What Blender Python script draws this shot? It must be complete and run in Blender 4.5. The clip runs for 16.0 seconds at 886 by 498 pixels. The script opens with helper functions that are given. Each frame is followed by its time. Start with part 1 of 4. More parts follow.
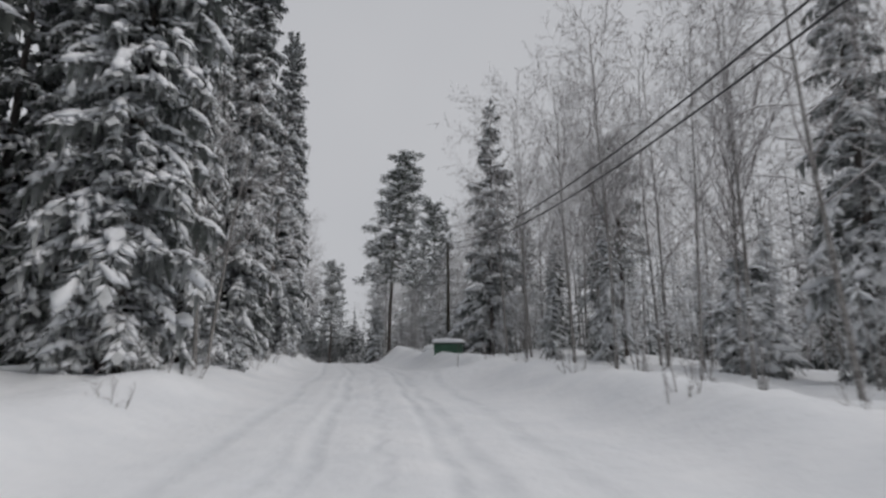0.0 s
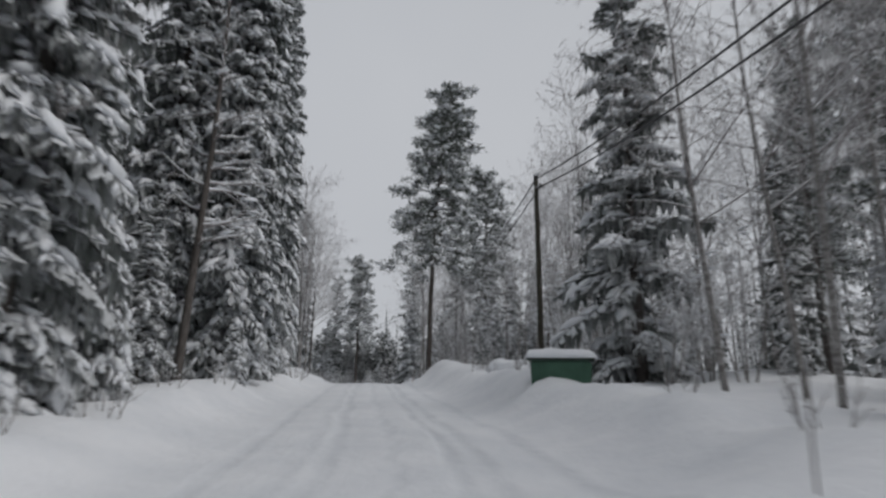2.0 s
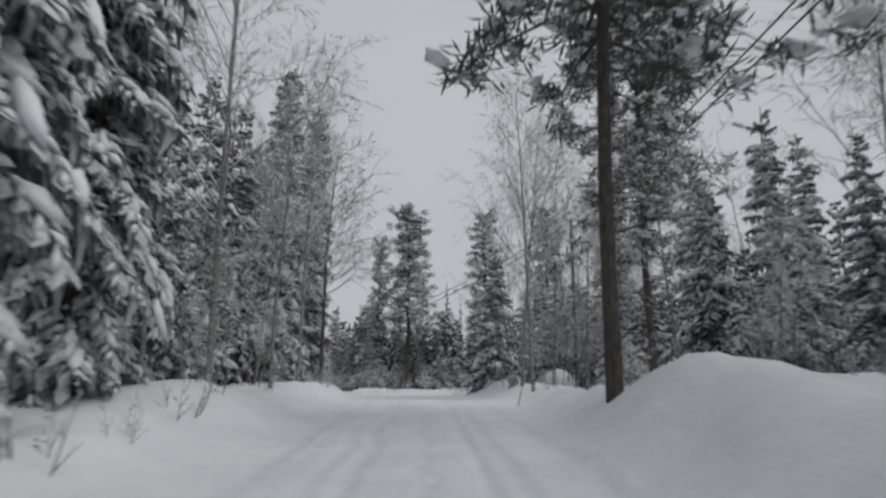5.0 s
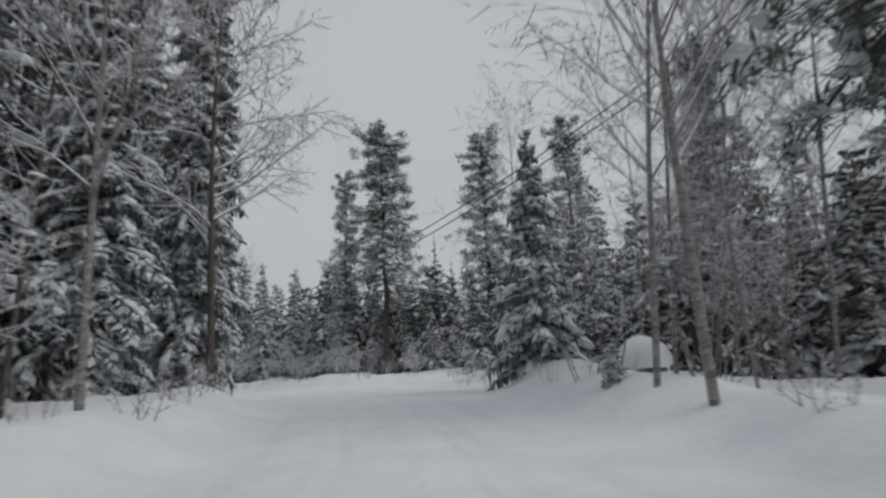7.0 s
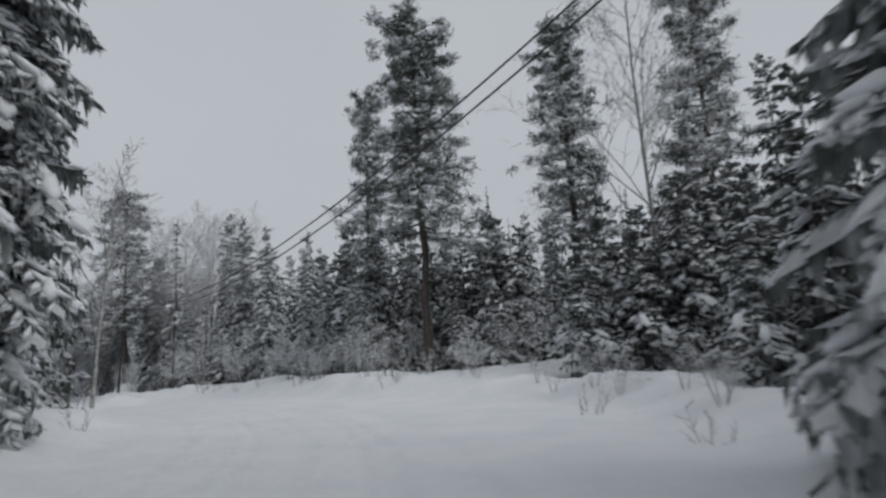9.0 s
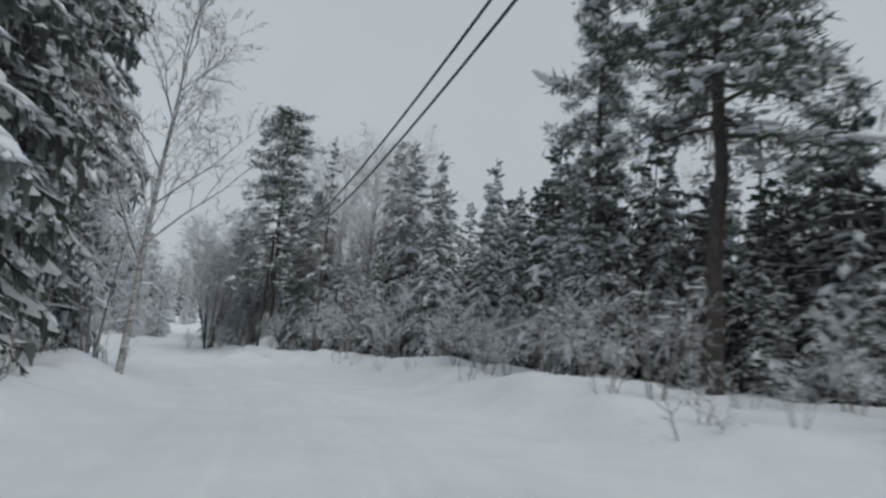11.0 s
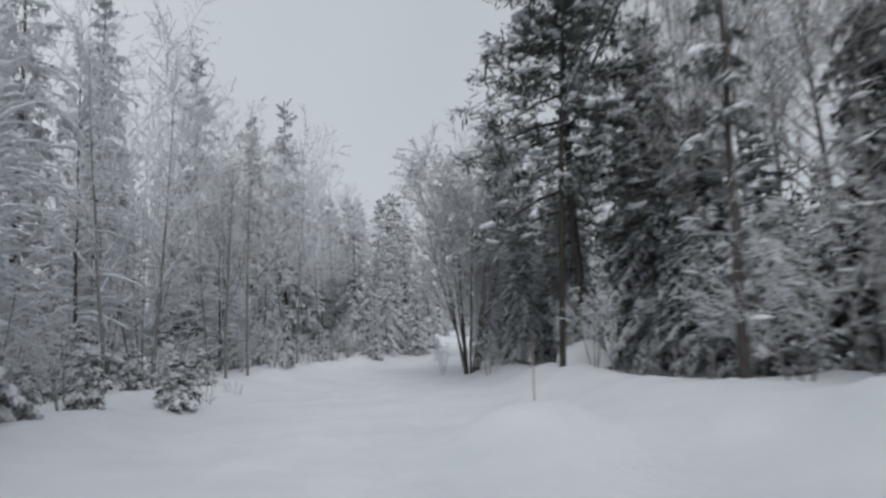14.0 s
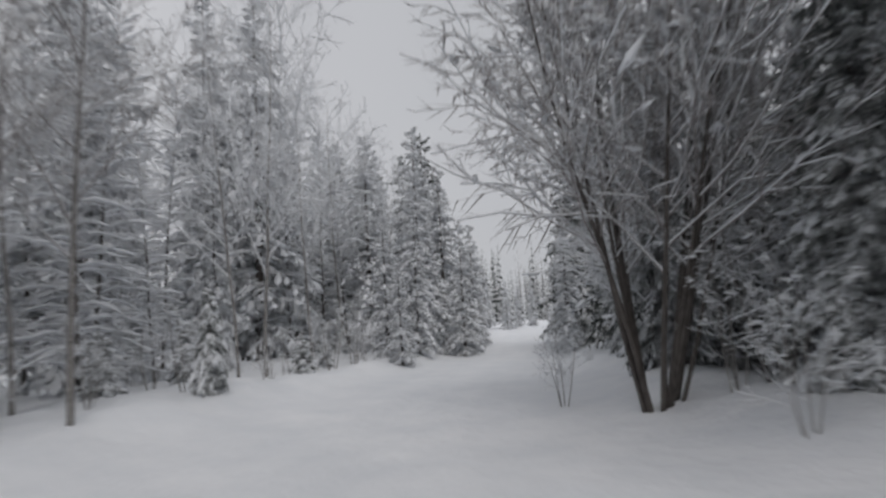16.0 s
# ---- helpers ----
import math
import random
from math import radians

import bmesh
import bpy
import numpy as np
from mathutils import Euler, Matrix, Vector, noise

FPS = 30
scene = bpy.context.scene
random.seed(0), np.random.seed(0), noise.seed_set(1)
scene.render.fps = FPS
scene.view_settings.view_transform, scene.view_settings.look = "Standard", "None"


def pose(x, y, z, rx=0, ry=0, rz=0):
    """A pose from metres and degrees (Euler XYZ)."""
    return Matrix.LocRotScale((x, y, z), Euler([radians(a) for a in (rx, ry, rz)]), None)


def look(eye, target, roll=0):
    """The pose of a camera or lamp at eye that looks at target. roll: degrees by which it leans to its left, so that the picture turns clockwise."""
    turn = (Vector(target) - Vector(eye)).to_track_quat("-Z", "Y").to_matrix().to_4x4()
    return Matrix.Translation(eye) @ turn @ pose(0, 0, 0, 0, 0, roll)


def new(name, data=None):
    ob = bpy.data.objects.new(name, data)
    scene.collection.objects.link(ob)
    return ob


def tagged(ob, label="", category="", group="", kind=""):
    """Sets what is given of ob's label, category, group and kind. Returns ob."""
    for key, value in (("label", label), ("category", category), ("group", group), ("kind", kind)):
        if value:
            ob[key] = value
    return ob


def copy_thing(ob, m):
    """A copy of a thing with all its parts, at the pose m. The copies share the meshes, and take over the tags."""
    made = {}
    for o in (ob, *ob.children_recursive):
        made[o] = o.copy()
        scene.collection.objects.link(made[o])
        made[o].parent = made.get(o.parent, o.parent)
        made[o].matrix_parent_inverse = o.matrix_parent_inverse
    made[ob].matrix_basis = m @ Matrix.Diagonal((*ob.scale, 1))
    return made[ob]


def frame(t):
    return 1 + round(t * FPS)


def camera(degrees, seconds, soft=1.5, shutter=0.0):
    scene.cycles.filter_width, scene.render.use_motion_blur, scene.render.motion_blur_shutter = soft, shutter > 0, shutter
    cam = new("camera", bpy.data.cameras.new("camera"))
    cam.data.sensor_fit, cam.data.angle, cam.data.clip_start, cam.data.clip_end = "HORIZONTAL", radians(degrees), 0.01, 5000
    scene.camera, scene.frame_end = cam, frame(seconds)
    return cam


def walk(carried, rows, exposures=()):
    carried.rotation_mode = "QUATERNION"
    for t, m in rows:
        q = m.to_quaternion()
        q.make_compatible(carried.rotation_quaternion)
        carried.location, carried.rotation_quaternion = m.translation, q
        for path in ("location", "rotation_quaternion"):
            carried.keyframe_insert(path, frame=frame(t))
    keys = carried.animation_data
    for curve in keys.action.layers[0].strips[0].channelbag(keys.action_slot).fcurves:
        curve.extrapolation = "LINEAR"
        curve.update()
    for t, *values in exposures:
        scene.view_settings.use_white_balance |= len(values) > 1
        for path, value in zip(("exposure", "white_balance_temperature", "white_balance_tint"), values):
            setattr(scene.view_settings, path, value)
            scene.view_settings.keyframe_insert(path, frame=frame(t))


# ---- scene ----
cam = camera(74.3, 16.0, soft=2.6, shutter=0.4)
METRES, EYE = 115.0, 1.3
ROWS = [
    (0.0, 0.0, 0.0, 0.0, -0.06, 12.6, -0.26),
    (0.5, -0.0024, 0.0307, 0.0023, 0.79, 14.07, 0.77),
    (1.0, -0.006, 0.0664, 0.0046, 1.59, 13.14, -0.56),
    (1.5, -0.01, 0.0979, 0.0066, 2.57, 13.55, -1.06),
    (2.0, -0.0143, 0.1343, 0.009, 3.34, 13.55, -0.8),
    (2.5, -0.0183, 0.1664, 0.0111, 3.99, 13.41, -0.58),
    (3.0, -0.0233, 0.203, 0.0132, 5.18, 12.78, 0.05),
    (3.5, -0.0291, 0.2346, 0.0147, 6.88, 12.39, -0.88),
    (4.0, -0.0369, 0.2709, 0.0163, 8.59, 12.41, -1.29),
    (6.5, -0.0666, 0.433, 0.0231, 7.98, 10.9, 1.36),
    (7.0, -0.0732, 0.466, 0.0234, 7.75, 9.46, 2.3),
    (7.5, -0.0788, 0.4939, 0.0234, 7.99, 9.18, 2.43),
    (8.0, -0.0848, 0.5257, 0.0234, 8.7, 8.53, 3.16),
    (10.5, -0.1286, 0.6532, 0.0215, 23.96, 7.14, -1.86),
    (11.0, -0.1444, 0.6779, 0.0201, 29.06, 6.53, -4.05),
    (11.5, -0.16, 0.6993, 0.0189, 33.28, 6.39, -4.26),
    (12.0, -0.1803, 0.7228, 0.0173, 36.98, 6.22, -3.03),
    (12.5, -0.2, 0.7431, 0.0156, 41.94, 6.23, -2.26),
    (13.0, -0.2247, 0.7645, 0.0139, 47.08, 6.19, -0.94),
    (13.5, -0.2481, 0.7818, 0.0122, 50.89, 6.18, 0.55),
    (14.0, -0.2765, 0.7998, 0.0103, 56.07, 6.45, 2.1),
    (14.5, -0.3017, 0.8134, 0.0087, 58.61, 6.48, 2.21),
    (15.0, -0.3307, 0.8277, 0.0072, 59.95, 6.69, 2.51),
    (15.5, -0.3559, 0.8401, 0.0058, 60.2, 6.21, 2.87),
    (16.0, -0.3835, 0.8549, 0.0043, 58.42, 6.21, 3.34),
]
EXPOSURES = [(0, -0.08, 6600, 12), (1.5, -0.07, 6500, 11), (3, -0.02, 6470, 11), (7, -0.1, 6450, 10), (9, -0.1, 6350, 9), (10.5, -0.1, 6220, 6), (12, -0.1, 6220, 6.5), (13, -0.02, 6220, 7), (15, 0.0, 6420, 11), (16, -0.1, 6580, 12)]
walk(cam, [(t, pose(METRES * x, METRES * y, EYE + METRES * z, 90 + pitch, roll, yaw)) for t, x, y, z, yaw, pitch, roll in ROWS], EXPOSURES)

# ---- light: an even, bright overcast sky and a very soft sun behind it ----
world = bpy.data.worlds.new("overcast_sky")
scene.world = world
world.use_nodes = True
wt = world.node_tree
wt.nodes.clear()
w_sky = wt.nodes.new("ShaderNodeTexSky")
w_sky.sky_type, w_sky.sun_disc = "NISHITA", False
w_sky.sun_elevation, w_sky.sun_rotation = radians(45), radians(249)
w_sky.air_density, w_sky.dust_density = 1.0, 4.0
w_grey = wt.nodes.new("ShaderNodeHueSaturation")
w_grey.inputs["Saturation"].default_value = 0.12
w_grey.inputs["Value"].default_value = 0.10
w_mix = wt.nodes.new("ShaderNodeMix")
w_mix.data_type = "RGBA"
w_mix.inputs[0].default_value = 0.86
w_cloud = wt.nodes.new("ShaderNodeTexNoise")
w_cloud.inputs["Scale"].default_value, w_cloud.inputs["Detail"].default_value = 1.6, 3.0
w_ramp = wt.nodes.new("ShaderNodeValToRGB")
w_ramp.color_ramp.elements[0].position, w_ramp.color_ramp.elements[0].color = 0.3, (0.50, 0.525, 0.56, 1)
w_ramp.color_ramp.elements[1].position, w_ramp.color_ramp.elements[1].color = 0.75, (0.56, 0.582, 0.612, 1)
w_back = wt.nodes.new("ShaderNodeBackground")
w_back.inputs["Strength"].default_value = 1.0
w_out = wt.nodes.new("ShaderNodeOutputWorld")
wt.links.new(w_sky.outputs[0], w_grey.inputs["Color"])
wt.links.new(w_cloud.outputs[0], w_ramp.inputs[0])
wt.links.new(w_grey.outputs[0], w_mix.inputs[6])
wt.links.new(w_ramp.outputs[0], w_mix.inputs[7])
wt.links.new(w_mix.outputs[2], w_back.inputs["Color"])
wt.links.new(w_back.outputs[0], w_out.inputs["Surface"])
sun = new("sun", bpy.data.lights.new("sun", "SUN"))
sun.data.energy, sun.data.angle, sun.data.color = 1.15, radians(40), (1.0, 0.97, 0.93)
sun.matrix_world = look((0, 0, 50), (-0.9 * 60, 0.35 * 60, 50 - 65))


# ---- materials ----
def material(name):
    m = bpy.data.materials.new(name)
    m.use_nodes = True
    return m, m.node_tree, m.node_tree.nodes["Principled BSDF"]


def noise_node(nt, scale, detail=4.0, rough=0.55, stretch=None):
    tc = nt.nodes.new("ShaderNodeTexCoord")
    n = nt.nodes.new("ShaderNodeTexNoise")
    n.inputs["Scale"].default_value, n.inputs["Detail"].default_value = scale, detail
    n.inputs["Roughness"].default_value = rough
    if stretch:
        mp = nt.nodes.new("ShaderNodeMapping")
        mp.inputs["Scale"].default_value = stretch
        nt.links.new(tc.outputs["Object"], mp.inputs[0])
        nt.links.new(mp.outputs[0], n.inputs["Vector"])
    else:
        nt.links.new(tc.outputs["Object"], n.inputs["Vector"])
    return n


def two_tone(nt, a, b, scale, lo=0.35, hi=0.68, stretch=None):
    n = noise_node(nt, scale, 5.0, 0.6, stretch)
    r = nt.nodes.new("ShaderNodeValToRGB")
    r.color_ramp.elements[0].position, r.color_ramp.elements[0].color = lo, (*a, 1)
    r.color_ramp.elements[1].position, r.color_ramp.elements[1].color = hi, (*b, 1)
    nt.links.new(n.outputs[0], r.inputs[0])
    return r.outputs[0]


def bumped(nt, bsdf, scale, strength, distance=0.02, stretch=None):
    n = noise_node(nt, scale, 6.0, 0.6, stretch)
    b = nt.nodes.new("ShaderNodeBump")
    b.inputs["Strength"].default_value, b.inputs["Distance"].default_value = strength, distance
    nt.links.new(n.outputs[0], b.inputs["Height"])
    nt.links.new(b.outputs[0], bsdf.inputs["Normal"])


SNOW_A, SNOW_B = (0.76, 0.785, 0.82), (0.86, 0.875, 0.90)


def snow_material(name, bump_scale=6.0, strength=0.35, distance=0.03):
    m, nt, b = material(name)
    nt.links.new(two_tone(nt, SNOW_A, SNOW_B, 0.8, 0.3, 0.7), b.inputs["Base Color"])
    b.inputs["Roughness"].default_value = 0.75
    b.inputs["Specular IOR Level"].default_value = 0.2
    bumped(nt, b, bump_scale, strength, distance)
    return m


def snow_topped(name, dark, light, scale, lo, hi, snow=0.9, rough=0.85, stretch=None):
    """A plant's own colour, with settled snow where a face looks up and a noise lets it lie."""
    m, nt, b = material(name)
    base = two_tone(nt, dark, light, scale, stretch=stretch)
    geo = nt.nodes.new("ShaderNodeNewGeometry")
    sep = nt.nodes.new("ShaderNodeSeparateXYZ")
    nt.links.new(geo.outputs["Normal"], sep.inputs[0])
    n = noise_node(nt, 5.0, 3.0)
    add = nt.nodes.new("ShaderNodeMath")
    add.operation = "MULTIPLY_ADD"
    add.inputs[1].default_value, add.inputs[2].default_value = 0.9, -0.45
    nt.links.new(n.outputs[0], add.inputs[0])
    plus = nt.nodes.new("ShaderNodeMath")
    nt.links.new(sep.outputs[2], plus.inputs[0])
    nt.links.new(add.outputs[0], plus.inputs[1])
    mr = nt.nodes.new("ShaderNodeMapRange")
    mr.inputs[1].default_value, mr.inputs[2].default_value = lo, hi
    mr.inputs[3].default_value, mr.inputs[4].default_value = 0.0, snow
    nt.links.new(plus.outputs[0], mr.inputs[0])
    mix = nt.nodes.new("ShaderNodeMix")
    mix.data_type = "RGBA"
    nt.links.new(mr.outputs[0], mix.inputs[0])
    nt.links.new(base, mix.inputs[6])
    mix.inputs[7].default_value = (0.8, 0.82, 0.85, 1)
    nt.links.new(mix.outputs[2], b.inputs["Base Color"])
    b.inputs["Roughness"].default_value = rough
    b.inputs["Specular IOR Level"].default_value = 0.15
    return m


def ground_material():
    """Fresh snow, pressed greyer and lower in the wheel tracks, by the distance from the road's middle."""
    m, nt, b = material("road_and_bank_snow")
    fresh = two_tone(nt, SNOW_A, SNOW_B, 0.8, 0.3, 0.7)
    packed = two_tone(nt, (0.64, 0.665, 0.705), (0.74, 0.765, 0.795), 1.4, 0.3, 0.7)
    at = nt.nodes.new("ShaderNodeAttribute")
    at.attribute_name = "side"
    wob = noise_node(nt, 0.35, 2.0)
    shift = nt.nodes.new("ShaderNodeMath")
    shift.operation = "MULTIPLY_ADD"
    shift.inputs[1].default_value = 0.5
    nt.links.new(wob.outputs[0], shift.inputs[0])
    nt.links.new(at.outputs["Fac"], shift.inputs[2])
    span = nt.nodes.new("ShaderNodeMapRange")
    span.inputs[1].default_value, span.inputs[2].default_value = -3.25, 3.75
    nt.links.new(shift.outputs[0], span.inputs[0])
    ramp = nt.nodes.new("ShaderNodeValToRGB")
    ramp.color_ramp.interpolation = "EASE"
    stops = [(-2.9, 0.0), (-2.25, 0.1), (-2.0, 0.8), (-1.8, 0.2), (-1.45, 0.05), (-1.2, 0.5), (-1.05, 0.1), (-0.86, 0.9), (-0.68, 0.25), (-0.3, 0.05), (-0.1, 0.55), (0.12, 0.1), (0.45, 0.0),
             (0.62, 0.85), (0.8, 0.25), (0.98, 0.75), (1.2, 0.05), (1.6, 0.15), (1.85, 0.7), (2.1, 0.1), (2.8, 0.0)]
    el = ramp.color_ramp.elements
    while len(el) < len(stops):
        el.new(0.5)
    for e, (u, v) in zip(el, stops):
        e.position, e.color = (u + 3.5) / 7.0, (v, v, v, 1)
    nt.links.new(span.outputs[0], ramp.inputs[0])
    patch = noise_node(nt, 0.9, 4.0)
    worn = nt.nodes.new("ShaderNodeMapRange")
    worn.inputs[1].default_value, worn.inputs[2].default_value, worn.inputs[3].default_value = 0.3, 0.62, 0.35
    nt.links.new(patch.outputs[0], worn.inputs[0])
    amount = nt.nodes.new("ShaderNodeMath")
    amount.operation = "MULTIPLY"
    nt.links.new(ramp.outputs[0], amount.inputs[0])
    nt.links.new(worn.outputs[0], amount.inputs[1])
    use = nt.nodes.new("ShaderNodeAttribute")
    use.attribute_name = "worn"
    first = amount
    amount = nt.nodes.new("ShaderNodeMath")
    amount.operation = "MULTIPLY"
    nt.links.new(first.outputs[0], amount.inputs[0])
    nt.links.new(use.outputs["Fac"], amount.inputs[1])
    mix = nt.nodes.new("ShaderNodeMix")
    mix.data_type = "RGBA"
    nt.links.new(amount.outputs[0], mix.inputs[0])
    nt.links.new(fresh, mix.inputs[6])
    nt.links.new(packed, mix.inputs[7])
    nt.links.new(mix.outputs[2], b.inputs["Base Color"])
    b.inputs["Roughness"].default_value = 0.75
    b.inputs["Specular IOR Level"].default_value = 0.2
    fine = noise_node(nt, 3.2, 6.0, 0.6)
    high = nt.nodes.new("ShaderNodeMath")
    high.operation = "MULTIPLY_ADD"
    high.inputs[1].default_value = -0.9
    nt.links.new(amount.outputs[0], high.inputs[0])
    nt.links.new(fine.outputs[0], high.inputs[2])
    bp = nt.nodes.new("ShaderNodeBump")
    bp.inputs["Strength"].default_value, bp.inputs["Distance"].default_value = 0.6, 0.065
    nt.links.new(high.outputs[0], bp.inputs["Height"])
    nt.links.new(bp.outputs[0], b.inputs["Normal"])
    return m


M_GROUND = ground_material()
M_SNOW = snow_material("bough_snow", 14.0, 0.4, 0.02)
M_NEEDLE = snow_topped("spruce_needles", (0.10, 0.112, 0.105), (0.18, 0.195, 0.182), 3.0, -0.3, 0.95, 0.82)
M_NEEDLE_PINE = snow_topped("pine_needles", (0.07, 0.083, 0.072), (0.14, 0.155, 0.13), 3.0, -0.1, 1.0, 0.8)
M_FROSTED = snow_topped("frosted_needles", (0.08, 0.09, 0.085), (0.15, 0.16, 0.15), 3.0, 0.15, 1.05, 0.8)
# paled beyond the hoar frost: the haze of falling snow is in this colour
M_HOAR_HAZE = snow_topped("hoar_and_haze_needles", (0.42, 0.43, 0.44), (0.62, 0.63, 0.645), 3.0, -0.5, 0.8, 0.9)
M_BARK = snow_topped("spruce_bark", (0.07, 0.062, 0.058), (0.15, 0.135, 0.125), 7.0, 0.55, 1.0, 0.9, stretch=(3, 3, 0.6))
M_BARK_PINE = snow_topped("pine_bark", (0.05, 0.045, 0.042), (0.125, 0.108, 0.098), 6.0, 0.6, 1.0, 0.8, stretch=(3, 3, 0.7))
M_BIRCH = snow_topped("birch_bark", (0.13, 0.122, 0.118), (0.38, 0.37, 0.36), 4.0, 0.25, 0.95, 0.9, stretch=(1.2, 1.2, 4))
M_BIRCH_PALE = snow_topped("pale_birch_bark", (0.16, 0.15, 0.145), (0.58, 0.57, 0.56), 3.5, 0.1, 0.9, 0.9, stretch=(1.2, 1.2, 4))
M_TWIG = snow_topped("frosted_twigs", (0.19, 0.17, 0.165), (0.33, 0.305, 0.30), 5.0, -0.25, 0.55, 0.9)
M_RIME = snow_topped("rimed_twigs", (0.55, 0.545, 0.55), (0.76, 0.765, 0.78), 5.0, -0.7, 0.2, 0.95)
M_POLE = snow_topped("weathered_pole_wood", (0.035, 0.032, 0.028), (0.085, 0.08, 0.06), 8.0, 0.6, 1.0, 0.8, stretch=(6, 6, 0.4))


# ---- mesh building ----
class Geo:
    """Collects triangles for one mesh."""

    def __init__(self):
        self.v, self.f, self.n = [], [], 0
        self.lined = None

    def add(self, verts, faces):
        n = self.n
        self.v.extend(verts.tolist() if isinstance(verts, np.ndarray) else verts)
        self.f.extend([(a + n, b + n, c + n) for a, b, c in (faces.tolist() if isinstance(faces, np.ndarray) else faces)])
        self.n = len(self.v)

    def mesh(self, name, mat, smooth=True):
        me = bpy.data.meshes.new(name)
        if self.n:
            me.from_pydata(self.v, [], self.f)
        me.materials.append(mat)
        if smooth:
            me.polygons.foreach_set("use_smooth", [True] * len(me.polygons))
        me.update()
        return me

    def tube(self, pts, radii, sides=5):
        pts, radii = np.asarray(pts, float), np.asarray(radii, float)
        k = len(pts)
        d = np.gradient(pts, axis=0)
        d /= np.linalg.norm(d, axis=1)[:, None] + 1e-9
        ref = np.where(np.abs(d[:, 2:3]) > 0.9, [[1.0, 0, 0]], [[0, 0, 1.0]])
        u = np.cross(d, ref)
        u /= np.linalg.norm(u, axis=1)[:, None] + 1e-9
        w = np.cross(d, u)
        a = np.arange(sides) * 2 * np.pi / sides
        ring = pts[:, None] + radii[:, None, None] * (np.cos(a)[None, :, None] * u[:, None] + np.sin(a)[None, :, None] * w[:, None])
        f = []
        for i in range(k - 1):
            for j in range(sides):
                p, q = i * sides + j, i * sides + (j + 1) % sides
                f += [(p, q, q + sides), (p, q + sides, p + sides)]
        self.add(ring.reshape(-1, 3), f)

    def blade(self, base, tip, half, sag):
        """A roof-shaped spray of needles with its ridge from base to tip."""
        bx, by, bz = base
        dx, dy, dz = tip[0] - bx, tip[1] - by, tip[2] - bz
        k = half / (math.hypot(dx, dy) + 1e-9)
        sx, sy = dy * k, -dx * k
        mx, my, mz = bx + 0.55 * dx, by + 0.55 * dy, bz + 0.55 * dz - sag
        self.add([(bx, by, bz), (tip[0], tip[1], tip[2]), (mx - sx, my - sy, mz), (mx + sx, my + sy, mz)], BLADE_F)

    def spike(self, base, tip, radius):
        """A thin twig that runs out to a point."""
        bx, by, bz = base
        dx, dy, dz = tip[0] - bx, tip[1] - by, tip[2] - bz
        n = math.hypot(dx, dy) + 1e-9
        ux, uy = dy / n * radius, -dx / n * radius
        m = math.sqrt(dx * dx + dy * dy + dz * dz) + 1e-9
        wx, wy, wz = -dx / n * dz / m * radius, -dy / n * dz / m * radius, n / m * radius
        self.add([(bx + wx, by + wy, bz + wz), (bx - 0.5 * wx + 0.87 * ux, by - 0.5 * wy + 0.87 * uy, bz - 0.5 * wz),
                  (bx - 0.5 * wx - 0.87 * ux, by - 0.5 * wy - 0.87 * uy, bz - 0.5 * wz), (tip[0], tip[1], tip[2])], SPIKE_F)

    def blob(self, at, size, along, rng):
        """A soft lump of snow, its length along a way."""
        ax, ay, az = along
        m = math.sqrt(ax * ax + ay * ay + az * az) + 1e-9
        n = math.hypot(ax, ay) + 1e-9
        frame3 = np.array(((ax / m, ay / m, az / m), (-ay / n, ax / n, 0.0), (-ax / n * az / m, -ay / n * az / m, n / m)))
        s = BALL_V * (1 + 0.27 * rng.standard_normal((len(BALL_V), 1))) * np.asarray(size)
        self.add(np.asarray(at) + s @ frame3, BALL_F)


SPIKE_F = [(0, 1, 3), (1, 2, 3), (2, 0, 3)]
BLADE_F = [(0, 2, 1), (0, 1, 3)]


def ball_template(k=6):
    """A low lump: two rings between a top and a bottom point."""
    a = np.arange(k) * 2 * np.pi / k
    ring = lambda r, z: np.column_stack([r * np.cos(a), r * np.sin(a), np.full(k, z)])
    v = np.concatenate([ring(0.72, 0.65), ring(1.0, -0.05), [(0, 0, 1.0), (0, 0, -0.6)]])
    f = []
    for i in range(k):
        j = (i + 1) % k
        f += [(2 * k, i, j), (i, k + i, k + j), (i, k + j, j), (2 * k + 1, k + j, k + i)]
    return v, f


BALL_V, BALL_F = ball_template(5)
SPINDLE_V = np.array([(1.0, 0, 0), (-1.0, 0, 0), (0.1, 1.0, -0.1), (0.1, -1.0, -0.1), (0.0, 0, 1.0), (0.0, 0, -0.5)])
SPINDLE_F = [(0, 2, 4), (2, 1, 4), (1, 3, 4), (3, 0, 4), (2, 0, 5), (1, 2, 5), (3, 1, 5), (0, 3, 5)]


def thing(name, label, category, parts, group=""):
    """An empty at the thing's base with its meshes under it. parts: (name, mesh, label)."""
    ob = tagged(new(name), label, category, group)
    for pname, me, plabel in parts:
        if len(me.vertices):
            p = new(pname, me)
            p.parent = ob
            if plabel:
                p["label"] = plabel
            if pname == "snow":
                p["kind"] = "stuff"
    return ob


# ---- plants ----
def unit(v):
    return v / (np.linalg.norm(v, axis=-1, keepdims=True) + 1e-9)


def blades(geo, base, tip, half, sag):
    """Many roof-shaped sprays of needles at once, each with its ridge from base to tip."""
    d = tip - base
    k = half / (np.hypot(d[:, 0], d[:, 1]) + 1e-9)
    s = np.column_stack([d[:, 1] * k, -d[:, 0] * k, np.zeros(len(d))])
    mid = base + 0.55 * d
    mid[:, 2] -= sag
    many(geo, np.stack([base, tip, mid - s, mid + s], axis=1), BLADE_F)


